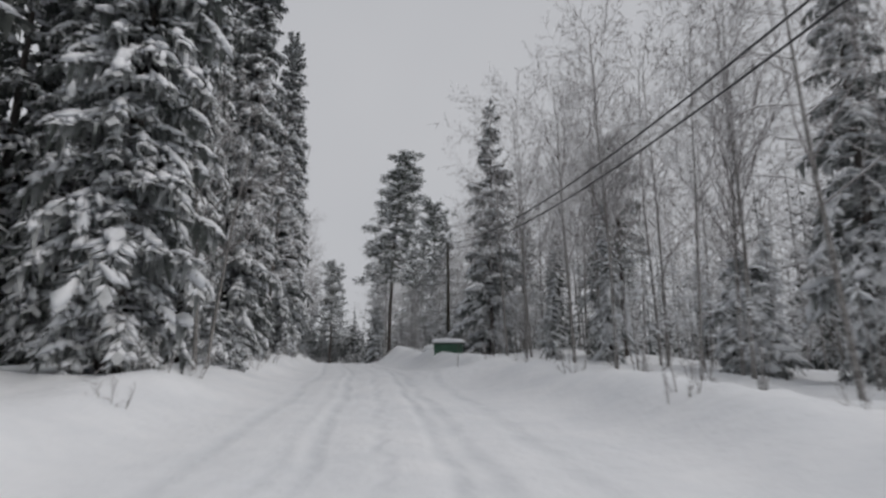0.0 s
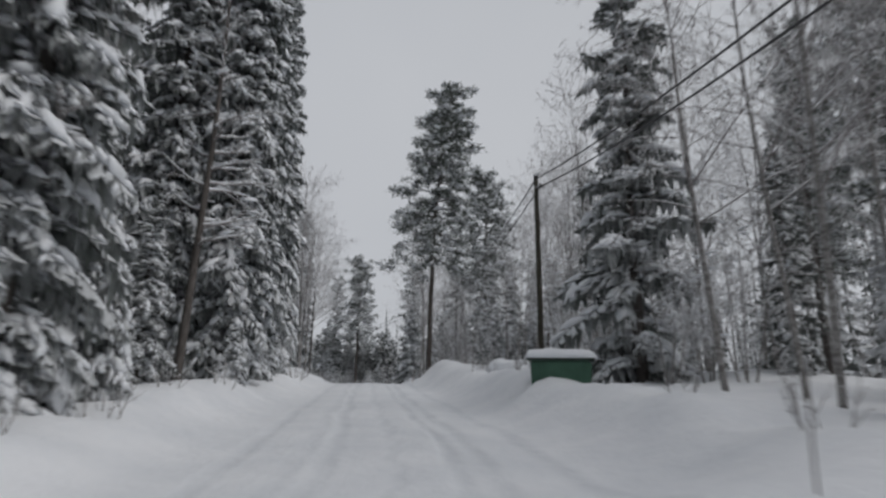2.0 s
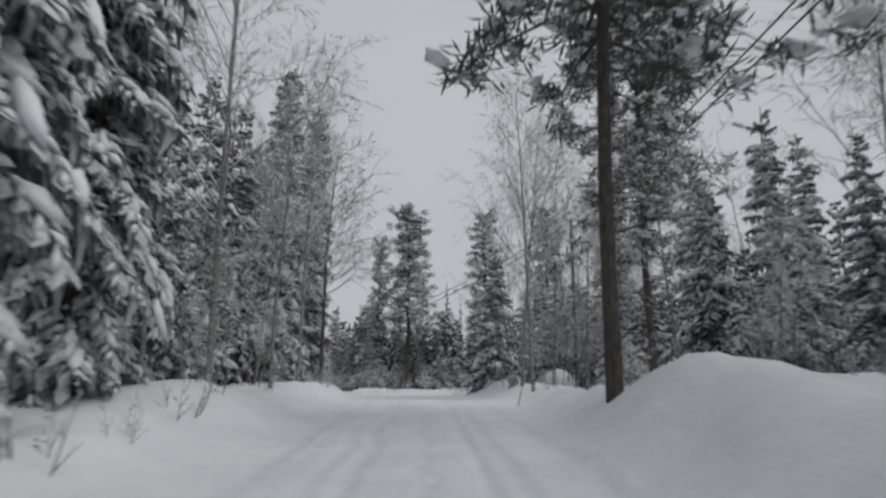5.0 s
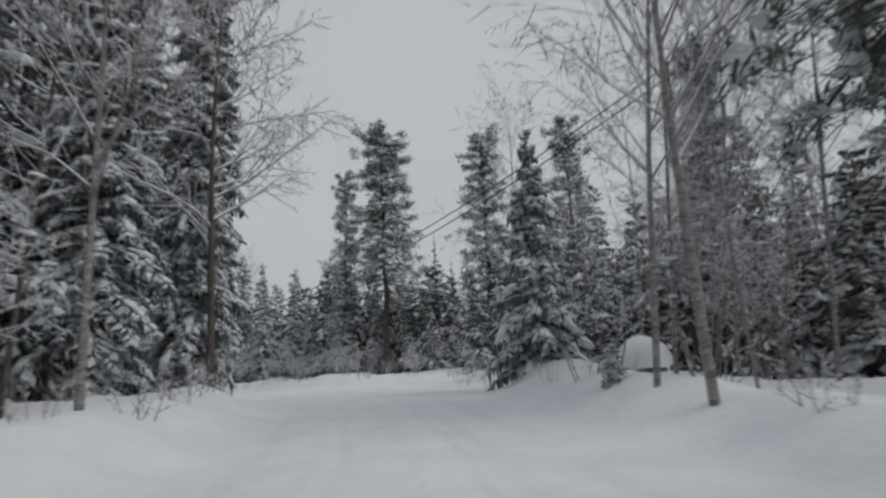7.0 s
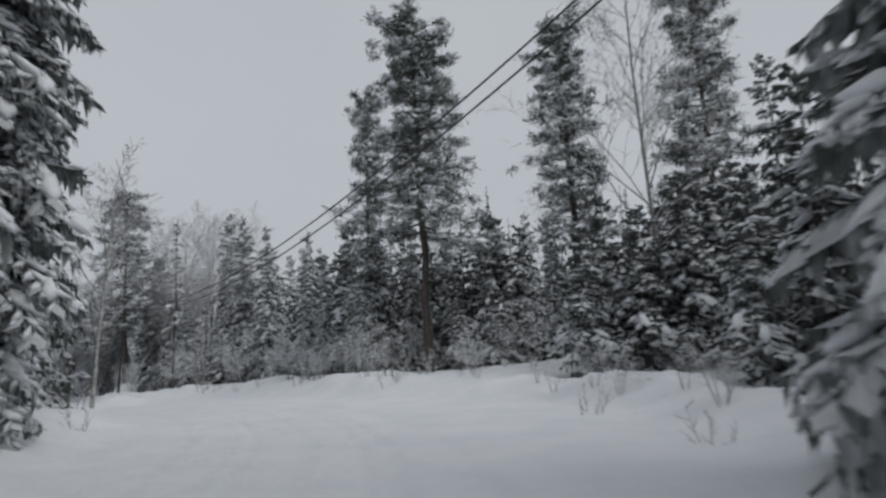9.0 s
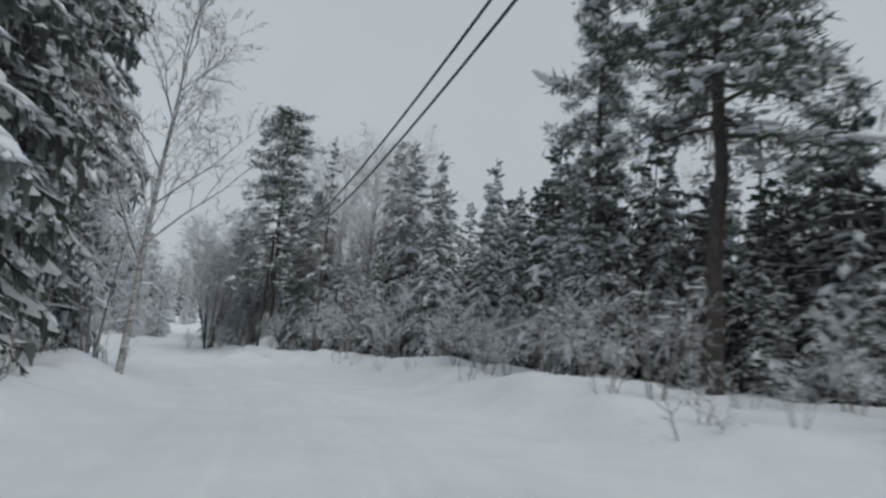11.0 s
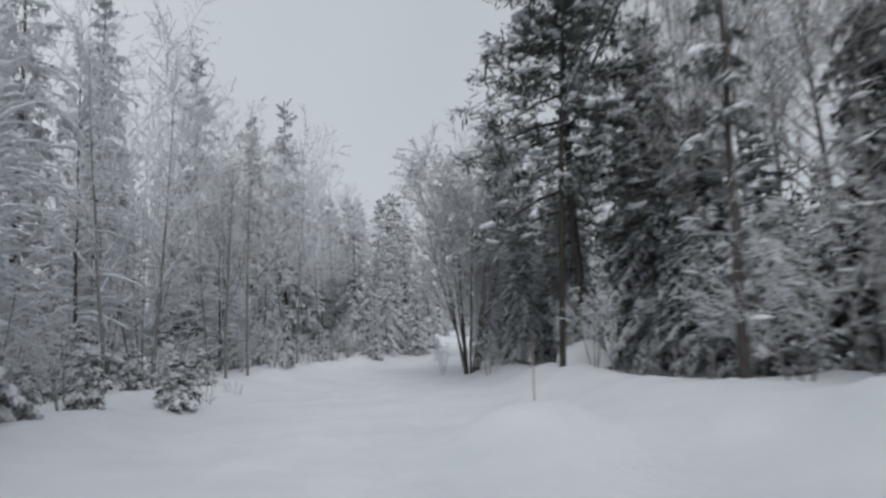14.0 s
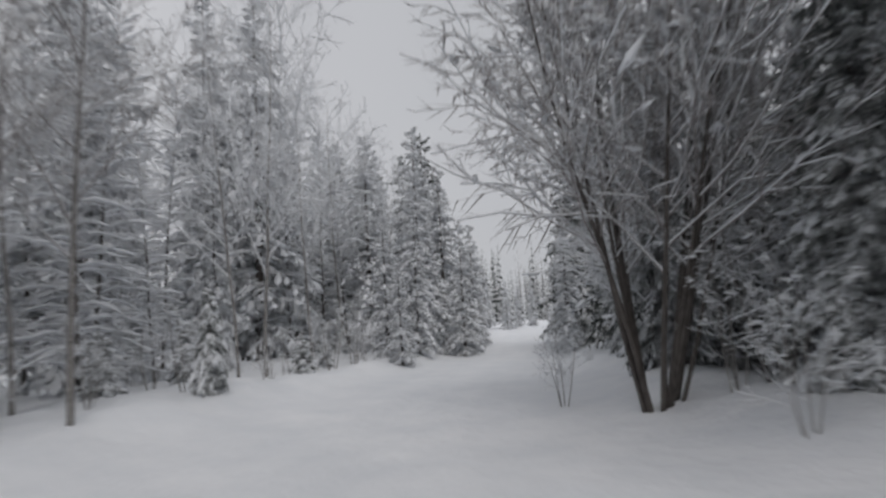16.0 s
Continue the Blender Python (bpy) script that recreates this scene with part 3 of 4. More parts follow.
def land(x, y):
    """Height of the snow, and the sideways distance from the road's middle, at plan points."""
    x, y = np.atleast_1d(np.asarray(x, float)), np.atleast_1d(np.asarray(y, float))
    z, lat = np.empty_like(x), np.empty_like(x)
    for a in range(0, len(x), 20000):
        px, py = x[a:a + 20000], y[a:a + 20000]
        dx, dy = px[:, None] - LINE[None, :, 0], py[:, None] - LINE[None, :, 1]
        d2 = dx * dx + dy * dy
        i = d2.argmin(1)
        k = np.arange(len(px))
        side = dx[k, i] * WAY[i, 1] - dy[k, i] * WAY[i, 0]
        dist = np.sqrt(d2[k, i])
        dist = np.where(np.abs(side) > 0.8 * dist, np.abs(side), dist)
        wgt = 1 / (d2 + 2.0) ** 1.5
        base = (wgt * LINE[None, :, 2]).sum(1) / wgt.sum(1)
        right = side > 0
        e = dist - np.where(right, LINE[i, 4], LINE[i, 3])
        h = np.where(right, LINE[i, 6], LINE[i, 5])
        off = step_up(e, -0.4, 1.0)
        zz = base + h * step_up(e, -0.7, 1.5) + 0.13 * np.exp(-((e - 1.1) / 0.7) ** 2)
        zz += off * (0.34 * value_noise(px, py, 1.9) + 0.16 * value_noise(px + 7, py, 0.75) + 0.07 * value_noise(px, py + 9, 0.33))
        zz += step_up(e, 2, 9) * 0.7 * value_noise(px, py, 6.0) + step_up(e, 8, 60) * 2.5 * value_noise(px, py, 38.0)
        zz -= 1.0 * step_up(e, 5, 40)
        zz += (1 - off) * (0.05 * value_noise(px, py, 2.6) + 0.025 * value_noise(px, py, 0.8))
        for c, depth, wide in RUTS:
            wob = 0.12 * value_noise(LINE[i, 0], LINE[i, 1], 9.0)
            zz -= depth * np.exp(-((side - c - wob) / wide) ** 2)
        for mx, my, mh, mr in MOUNDS:
            zz += mh * np.exp(-((px - mx) ** 2 + (py - my) ** 2) / mr ** 2)
        z[a:a + 20000], lat[a:a + 20000] = zz, np.where(right, dist, -dist)
    return z, lat


def ground_z(x, y):
    return float(land(x, y)[0][0])


def grid_line(lo, hi, fine, far, grow=1.25):
    mid = list(np.arange(lo, hi + fine / 2, fine))
    a, b, s = [], [], fine
    x, y = lo, hi
    while x > -far or y < far:
        s *= grow
        x, y = x - s, y + s
        a.insert(0, x)
        b.append(y)
    return np.array(a + mid + b)


gx, gy = grid_line(-64, 10, 0.33, 2500, 1.3), grid_line(-1, 114, 0.33, 2500, 1.3)
GX, GY = np.meshgrid(gx, gy)
gz, glat = land(GX.ravel(), GY.ravel())
gn, gm = len(gx), len(gy)
gi = (np.arange(gm - 1)[:, None] * gn + np.arange(gn - 1)[None, :]).ravel()
ground_mesh = bpy.data.meshes.new("snow_ground")
ground_mesh.from_pydata(np.column_stack([GX.ravel(), GY.ravel(), gz]).tolist(), [], np.column_stack([gi, gi + 1, gi + gn + 1, gi + gn]).tolist())
ground_mesh.polygons.foreach_set("use_smooth", [True] * len(ground_mesh.polygons))
ground_mesh.materials.append(M_GROUND)
worn_by = np.interp(GY.ravel(), (-30, 46, 60, 72, 80, 95), (1.0, 1.0, 0.45, 0.35, 0.45, 0.12))
ground_mesh.attributes.new("worn", "FLOAT", "POINT").data.foreach_set("value", worn_by)
ground_mesh.attributes.new("side", "FLOAT", "POINT").data.foreach_set("value", np.clip(glat, -50, 50))
tagged(new("ground", ground_mesh), "snow-covered forest ground and ploughed road with soft banks", "snow ground", kind="structure")

# ---- trees, one after another along the road ----
PLACED = []


def put(proto, x, y, height, turn=0.0, wide=1.0, lift=-0.05, tilt=(0, 0)):
    k = height / proto["height"]
    m = Matrix.Translation((x, y, ground_z(x, y) + lift)) @ pose(0, 0, 0, tilt[0], tilt[1], turn) @ Matrix.Diagonal((k * wide, k * wide, k, 1))
    if proto.get("used"):
        ob = copy_thing(proto, m @ Matrix.Diagonal([1 / c for c in proto.scale] + [1]))
    else:
        ob = proto
        ob.matrix_basis = m
        ob["used"] = 1
    PLACED.append((x, y))
    return ob


def made(ob, height):
    ob["height"] = height
    return ob


L_HERO = "tall dark spruce with drooping snow-laden boughs at the roadside"
L_SPRUCE = "dark green spruce with snow on its boughs in the forest"
L_YOUNG = "young spruce thickly covered with snow on the bank"
L_PINE = "tall Scots pine with bare trunk and snowy crown"
L_BIRCH = "bare grey birch with frosted twigs in the forest"
L_ALDER = "leafless thicket of thin stems white with snow"
HERO = [made(spruce(11, 21, 1.75, 0.02, 0.42, 7, 0.97, 0.42, 1.2, power=0.42, label=L_HERO), 21), made(spruce(12, 21, 1.6, 0.02, 0.42, 7, 0.95, 0.38, 1.2, power=0.42, label=L_HERO), 21),
        made(spruce(13, 21, 1.6, 0.03, 0.4, 7, 0.97, 0.46, 1.2, power=0.5, label=L_HERO), 21)]
MID = [made(spruce(21, 12, 1.9, 0.04, 0.55, 6, 0.8, 0.4, 0.8, label=L_SPRUCE), 12), made(spruce(22, 12, 1.7, 0.05, 0.55, 6, 0.75, 0.45, 0.8, label=L_SPRUCE), 12),
       made(spruce(23, 12, 2.1, 0.04, 0.6, 5, 0.8, 0.38, 0.8, label=L_SPRUCE), 12)]
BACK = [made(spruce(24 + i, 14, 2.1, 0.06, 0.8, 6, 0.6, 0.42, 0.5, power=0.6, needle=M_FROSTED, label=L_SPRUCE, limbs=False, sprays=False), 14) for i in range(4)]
YOUNG = [made(spruce(31, 3, 0.95, 0.03, 0.3, 6, 1.0, 0.5, 1.2, label=L_YOUNG), 3), made(spruce(32, 3, 0.85, 0.03, 0.28, 6, 1.0, 0.6, 1.2, label=L_YOUNG), 3)]
BIRCH = [made(leafless(41, 13, radius=0.08, kids=(34, 10, 6), label=L_BIRCH), 13), made(leafless(42, 13, radius=0.08, kids=(32, 10, 6), spread=(0.6, 0.7, 0.7), label=L_BIRCH), 13),
         made(leafless(43, 13, radius=0.08, kids=(32, 10, 6), lean=(0.03, 0), label=L_BIRCH), 13)]
BIRCH_BACK = [made(leafless(45 + i, 12, radius=0.06, kids=(28, 7, 4), spread=((0.55, 0.85, 1.0)[i], 0.75, 0.7), label=L_BIRCH, cheap=True), 12) for i in range(3)]
ALDER = [made(leafless(51, 6, 4, 0.04, 0.16, kids=(12, 5, 4), spread=(0.9, 0.8, 0.7), snow=60, label=L_ALDER, name="snowy_thicket", category="thicket", twig=M_RIME, lined=True), 6),
         made(leafless(52, 6, 4, 0.035, 0.2, kids=(12, 5, 4), spread=(1.1, 0.8, 0.7), snow=60, label=L_ALDER, name="snowy_thicket", category="thicket", twig=M_RIME, lined=True), 6),
         made(leafless(53, 6, 4, 0.035, 0.12, kids=(12, 5, 4), spread=(1.3, 0.8, 0.7), snow=70, label=L_ALDER, name="snowy_thicket", category="thicket", twig=M_RIME, lined=True), 6)]
BUSH = [made(leafless(56 + i, 6, 4, 0.035, 0.2, kids=(11, 5, 4), spread=((0.9, 1.15, 1.3)[i], 0.8, 0.7), snow=24, label=L_ALDER, name="snowy_thicket", category="thicket", cheap=True, twig=(M_TWIG, M_RIME, M_RIME)[i]), 6) for i in range(3)]
L_RIMED = "slim leafless tree white with snow on its level branches"
RIMED = [made(layered(58, 10, 1, 0.06, 110, 1.7, L_RIMED), 10), made(layered(59, 10, 1, 0.05, 100, 1.5, L_RIMED), 10), made(layered(60, 7, 3, 0.04, 120, 1.4, L_RIMED), 7)]
RIME_BIRCH = [made(leafless(75 + i, 12, radius=0.06, kids=(34, 9, 5), spread=((0.6, 0.9)[i], 0.8, 0.7), label="tall bare birch white with rime along the road", cheap=True, twig=M_RIME, lined=True), 12) for i in range(2)]
# spruces with frost and painted haze in one needle colour
FROST_HAZE = [made(spruce(36 + i, 14, 2.0, 0.04, 0.66, 6, 0.5, 0.4, 0.65, power=0.65, needle=M_HOAR_HAZE, label="tall spruce grey with hoar frost, snow and haze painted into its needles", limbs=False), 14) for i in range(2)]
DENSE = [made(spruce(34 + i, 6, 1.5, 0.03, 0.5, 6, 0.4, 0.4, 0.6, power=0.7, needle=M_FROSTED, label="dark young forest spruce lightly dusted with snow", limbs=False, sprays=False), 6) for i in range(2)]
DARK = [made(spruce(16 + i, 15, 2.4, 0.02, 0.42, 7, 0.42, 0.5, 1.1, power=0.5, label="dark old spruce with hanging boughs and little snow"), 15) for i in range(2)]
SHRUB = [made(leafless(55 + i, 1.0, 4, 0.012, 0.3, kids=(5, 3, 0), top=2, snow=0, label="small bare shrub poking out of the snowbank", name="bare_shrub", category="shrub"), 1.0) for i in range(2)]
PINE = [made(pine(61, 17, 2.8, 0.42, 340, label=L_PINE), 17), made(pine(62, 17, 2.4, 0.36, 360, label=L_PINE, narrow=0.6), 17), made(pine(63, 17, 2.6, 0.24, 400, label=L_PINE, narrow=0.75), 17)]

# the row of tall spruces along the first stretch
for n, (x, y, h, w) in enumerate([(-7.0, 12.4, 20, 1.1), (-7.9, 22.6, 21, 0.92), (-11.4, 17.2, 22, 1.0), (-9.2, 33.0, 20, 0.95), (-10.8, 38.4, 21, 0.85), (-12.3, 44.0, 22, 0.95),
                                  (-13.2, 47.4, 19, 0.9), (-13.6, 30.6, 22, 1.0), (-8.6, 5.6, 21, 1.0), (-13.4, 36.0, 22, 1.0), (-14.2, 41.6, 22, 1.0), (-10.9, 27.2, 22, 0.8), (-11.6, 22.0, 22, 0.9), (-11.4, 32.6, 21, 0.9), (-13.0, 25.0, 22, 1.0), (-8.9, 19.8, 21, 0.75)]):
    put(HERO[n % 3], x, y, h, n * 77, w)
put(made(leafless(46, 13, 1, 0.12, lean=(0.03, 0.02), kids=(46, 5, 3), spread=(1.35, 0.8, 0.7), gravity=-0.05, reach=0.16, snow=60, lined=True, label="bare dead spruce with short snow-lined branches beside the road", name="dead_spruce", category="spruce", bark=M_BARK), 13), -9.0, 29.6, 13)
put(made(pine(71, 17.4, 2.9, 0.38, 430, (1.1, 0.6), slim=0.72, snow=1.2, label="tall Scots pine with a bare trunk leaning over the bank"), 17.4), -4.45, 49.3, 17.4)
put(made(pine(66, 17.5, 3.2, 0.36, 460, label="tall dark Scots pine with a broad dense crown", narrow=0.85, slim=0.85), 17.5), -1.0, 64.6, 17.5)
put(made(pine(64, 17.3, 2.9, 0.36, 460, label="tall dense Scots pine behind the snowbank at the bend", narrow=0.8), 17.3), -17.75, 93.5, 17.3)
put(PINE[1], -10.7, 96.8, 17.8, 120, 1.0)
put(PINE[2], -4.6, 94.0, 17.0, 200, 0.9)
put(made(pine(65, 14.9, 2.8, 0.3, 420, slim=0.75, label="broad layered Scots pine with snow on its branches", narrow=0.68), 14.9), -43.5, 104.5, 14.9, 60)
put(PINE[2], -21.6, 97.0, 15.4, 160, 0.68)
for n, (x, y, h) in enumerate([(-23.9, 99.5, 8.8), (-25.9, 100.5, 7.6), (-25.9, 104.2, 8.4), (-22.9, 97.8, 6.4), (-21.0, 96.4, 6.8), (-27.6, 101.8, 7.2), (-22.7, 100.6, 8.6), (-19.6, 97.6, 7.4), (-20.4, 99.8, 8.6), (-18.0, 99.4, 8.0), (-15.2, 97.6, 8.0), (-13.6, 100.6, 7.0), (-8.6, 101.8, 6.0)]):
    put(MID[n % 3] if n % 2 else DENSE[n // 2 % 2], x, y, h, n * 57, 1.0)
for n, (x, y, h) in enumerate([(-21.4, 91.6, 2.2), (-20.2, 91.4, 2.6), (-22.6, 92.4, 1.8), (-19.4, 91.0, 1.6), (-23.6, 93.4, 2.2), (-20.8, 93.2, 3.0), (-22.2, 94.4, 3.4), (-24.6, 95.0, 2.8)]):
    put(BUSH[n % 3], x, y, h, n * 64, 1.2)
put(PINE[2], 4.8, 49.3, 12.0, 90, 0.85)
put(PINE[1], 5.9, 42.6, 10.4, 30, 0.9)
for n, (x, y, h) in enumerate([(3.2, 51.9, 7.2), (0.6, 55.4, 8.4), (1.9, 53.2, 6.2), (4.2, 53.8, 7.4), (2.4, 57.4, 8.2), (5.6, 51.2, 7.0), (-0.6, 57.8, 7.6)]):
    put(MID[n % 3], x, y, h, n * 71, 1.05)
put(PINE[2], 9.8, 35.5, 12.5, 10, 0.8)
put(PINE[1], 11.8, 39.2, 12.0, 50, 0.8)
put(PINE[0], 9.6, 31.0, 12.0, 150, 0.9)
put(made(spruce(14, 14.4, 2.2, 0.03, 0.6, 5, 0.85, 0.3, 1.2, power=0.7, bare=0.16, label="dark spruce with sparse snow-laden boughs behind the sand bin"), 14.4), 2.6, 31.3, 14.4)
put(made(spruce(19, 7.4, 1.55, 0.05, 0.36, 7, 0.8, 0.3, 1.2, power=0.9, skirt=0.9, label="broad young spruce with snow-laden boughs on the bank"), 7.4), -8.0, 72.0, 7.4)
put(MID[1], -31.6, 103.6, 10.9, 30)
put(MID[2], -25.8, 109.1, 11.9, 60)
put(MID[0], -33.8, 104.6, 12.0, 160)
put(MID[2], -30.2, 101.6, 8.5, 220, 0.9)
put(BACK[2], -36.2, 106.6, 13.0, 20)
put(MID[1], -28.4, 103.4, 10.0, 120)
put(made(spruce(18, 11.4, 1.0, 0.38, 0.8, 5, 0.5, 0.25, 0.8, bare=0.4, slim=0.6, label="thin sparse spruce with short snowy branches"), 11.4), -37.0, 101.3, 11.4)
put(BACK[0], -12.3, 121.9, 15.0, 50)
put(BACK[1], -15.6, 133, 17.0, 50)
put(FROST_HAZE[0], -68.2, 104.5, 16.4, 50)
put(FROST_HAZE[1], -69.2, 102.7, 15.6, 150)
put(FROST_HAZE[0], -63.6, 98.2, 16.7, 250)
put(DARK[0], -55.0, 111.8, 8.5, 140)
put(DARK[1], -61.4, 116.0, 8.0, 10)
put(DARK[1], -51.4, 107.9, 5.4, 210, 1.0)
put(BIRCH_BACK[1], -5.0, 68.0, 12.0, 20)
put(BUSH[0], -4.7, 67.0, 6.0, 10)
put(BUSH[0], -3.8, 69.4, 6.5, 100)
put(BUSH[0], -3.0, 67.6, 6.0, 200)
put(ALDER[1], -1.9, 62.4, 2.2, 0, 1.1)
put(YOUNG[0], -1.0, 61.8, 1.6, 30, 1.3)
put(BUSH[0], -2.6, 63.4, 2.6, 70)
put(FROST_HAZE[1], -57.0, 91.0, 16.5, 50)
put(FROST_HAZE[0], -60.2, 93.6, 17.0, 150)
put(MID[2], -88.4, 118.3, 15.7, 250)
put(MID[1], -91.5, 121.3, 15.0, 50)
put(MID[0], 0.0, 79.2, 15.4, 0, 0.85)
put(MID[2], 4.2, 74.0, 13.0, 0)
put(BACK[3], 2.6, 78.0, 9.3, 0, 0.8)
put(BIRCH_BACK[0], -3.4, 68.6, 12.0, 0, 1.0)
put(BIRCH_BACK[1], -2.2, 66.6, 11.0, 40, 1.0)
put(BIRCH_BACK[2], -4.4, 74.6, 11.5, 140, 1.0)
put(PINE[2], -1.2, 76.0, 12.4, 0, 0.8)
put(HERO[0], -27.6, 80.4, 19, 0, 1.45)
put(HERO[1], -33.4, 84.6, 19, 0, 1.45)
put(made(spruce(15, 18, 3.2, 0.02, 0.46, 7, 0.95, 0.42, 1.1, power=0.5, skirt=0.55, label="broad old spruce with long hanging snowy boughs at the bend"), 18), -37.5, 88.2, 18)
put(made(leafless(49, 6.5, 3, 0.05, 0.15, kids=(18, 7, 5), spread=(1.2, 0.8, 0.7), snow=60, lined=True, label="leafless tree with level snow-loaded branches before a spruce", twig=M_RIME), 6.5), -34.6, 88.5, 6.5)
put(HERO[1], -18.6, 66.4, 17, 0, 1.2)
put(HERO[0], -19.1, 71.6, 17, 0, 1.1)
put(HERO[2], -20.6, 74.6, 17, 0, 1.2)
put(DARK[0], -46.6, 107.6, 6.4, 0, 0.85)
put(DARK[1], -42.0, 106.4, 10.0, 0, 1.15)
put(DARK[0], -44.3, 109.0, 10.0, 90, 0.85)
put(DARK[1], -39.8, 105.2, 6.5, 80, 1.3)
put(DARK[0], -46.9, 105.4, 5.0, 200, 1.0)
put(MID[2], -38.0, 103.9, 5.5, 70, 1.4)
put(MID[2], -33.6, 101.4, 5.0, 70, 1.3)
for n, (x, y, h) in enumerate([(5.2, 17.8, 11.5), (6.2, 23.2, 12), (4.6, 20.6, 11), (6.8, 27.7, 11), (6.2, 36.3, 12), (2.6, 54.0, 13), (3.8, 50.1, 13.5), (3.0, 44.8, 11), (-12.2, 50.0, 12.5),
                               (-14.4, 57.5, 12), (-15.4, 62.2, 12.5), (-5.9, 62.2, 13), (-8.3, 87.0, 15.5), (7.6, 14.6, 11), (-54.1, 98.2, 9), (-53.2, 97.2, 9)]):
    put(BIRCH[n % 3], x, y, h, n * 63, 1.0, -0.05, (0, -5) if n == 11 else (0, 0))
put(made(leafless(47, 14, 1, 0.11, lean=(0.02, 0.0), kids=(34, 12, 7), spread=(1.05, 0.75, 0.7), gravity=-0.09, reach=0.36, snow=30, lined=True, bark=M_BARK, label="old bare birch with long arching snow-lined branches"), 14), -17.0, 69.0, 14)
put(made(leafless(48, 11, 1, 0.065, lean=(0.03, 0.02), kids=(28, 7, 5), reach=0.3, spread=(1.25, 0.8, 0.7), gravity=-0.05, snow=40, lined=True, bark=M_BARK, label="bare grey trunk with level branches heavy with snow"), 11), -18.0, 63.4, 11)
put(BIRCH[2], -19.3, 66.0, 13, 20, 0.8)
put(made(leafless(44, 9.5, 1, 0.085, lean=(-0.02, 0.0), kids=(30, 9, 6), spread=(0.7, 0.7, 0.7), bark=M_BIRCH_PALE, label="slender white birch standing at the road bend"), 9.5), -28.85, 85.8, 9.5)
put(made(leafless(54, 9.5, 12, 0.048, 0.24, (0.05, 0.07), kids=(24, 9, 6), snow=300, lined=True, bark=M_BARK, label="many-stemmed leafless alder loaded with snow beside the road", name="alder_tree", category="alder"), 9.5), -49.6, 105.1, 9.5)
for n, (x, y, h) in enumerate([(-39.9, 104.9, 12), (-38.5, 104.6, 11.5), (-37.3, 106.2, 13), (-36.0, 104.0, 11), (-39.8, 109.2, 13), (-43.6, 108.0, 13), (-35.0, 106.6, 12), (-33.8, 104.2, 11)]):
    put(BIRCH[n % 3], x, y, h, n * 83)
for n, (x, y, h) in enumerate([(-51.4, 109.8, 7), (-49.4, 109.9, 6.5), (-52.2, 112.4, 8), (-57.6, 113.4, 7), (-61.4, 115.6, 8), (-55.0, 112.4, 8), (-47.6, 108.6, 6), (-64.6, 118.2, 9)]):
    put(DARK[n % 2] if n in (0, 1, 2, 6) else BACK[n % 4], x, y, h, n * 83, 1.15)
# pale fill at the road's end; those near x -91 stand in for grey mist
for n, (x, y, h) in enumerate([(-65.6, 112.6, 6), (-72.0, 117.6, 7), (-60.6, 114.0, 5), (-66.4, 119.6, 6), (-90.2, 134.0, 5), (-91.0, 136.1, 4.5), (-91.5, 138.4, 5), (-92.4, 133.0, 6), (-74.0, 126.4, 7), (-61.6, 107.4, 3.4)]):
    put(FROST_HAZE[n % 2], x, y, h, n * 47, 1.2)
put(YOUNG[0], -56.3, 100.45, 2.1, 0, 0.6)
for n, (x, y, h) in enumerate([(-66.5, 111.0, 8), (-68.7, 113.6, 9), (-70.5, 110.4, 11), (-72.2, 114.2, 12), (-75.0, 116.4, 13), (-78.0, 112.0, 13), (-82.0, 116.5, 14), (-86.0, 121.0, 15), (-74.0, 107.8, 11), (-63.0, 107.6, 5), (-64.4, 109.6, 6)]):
    put(BACK[n % 4] if n in (4, 5, 7, 8) else FROST_HAZE[n % 2], x, y, h, n * 50, 1.1)
put(YOUNG[1], 9.0, 17.3, 3.6, 0, 1.4)
put(made(leafless(70, 9, 2, 0.07, 0.08, kids=(20, 8, 5), spread=(1.0, 0.8, 0.7), label="bare grey sapling with frosted branches before the spruces", category="sapling", name="bare_sapling"), 9), -6.0, 14.7, 9)
put(BIRCH[1], -8.4, 23.2, 9, 40, 0.9)
put(YOUNG[0], -3.6, 57.4, 1.7, 60, 1.2)
put(YOUNG[1], -6.78, 65.3, 0.8, 60, 1.5)
put(BIRCH[0], -6.35, 63.5, 12.5, 200, 0.8, -0.05, (0, -4))
put(YOUNG[0], -46.1, 94.4, 1.15, 60, 1.5)
put(YOUNG[1], -50.6, 95.9, 1.3, 10, 1.4)
for n, (x, y, h) in enumerate([(-51.9, 107.6, 5.5), (-53.6, 109.6, 6), (-48.6, 105.4, 2.4), (-51.6, 105.2, 1.6), (-47.0, 103.9, 1.6), (-55.4, 111.4, 7)]):
    put(ALDER[n % 3], x, y, h, n * 70)
put(YOUNG[0], -7.2, 18.2, 2.0, 10, 1.2)
for n, (x, y, h) in enumerate([(-9.6, 36.8, 1.7), (-9.9, 38.4, 1.3), (-10.3, 40.0, 1.8), (-9.0, 34.9, 1.4), (-10.7, 41.8, 1.5), (-8.4, 31.4, 1.6), (-11.3, 43.0, 1.3)]):
    put((YOUNG + ALDER)[(n * 3) % 5], x, y, h, n * 99, 1.1)
put(YOUNG[1], -7.8, 24.9, 3.2, 40, 0.62)
put(MID[0], -9.4, 28.6, 4.8, 40, 1.15)
put(MID[1], 10.8, 14.4, 14.0, 10, 0.9)


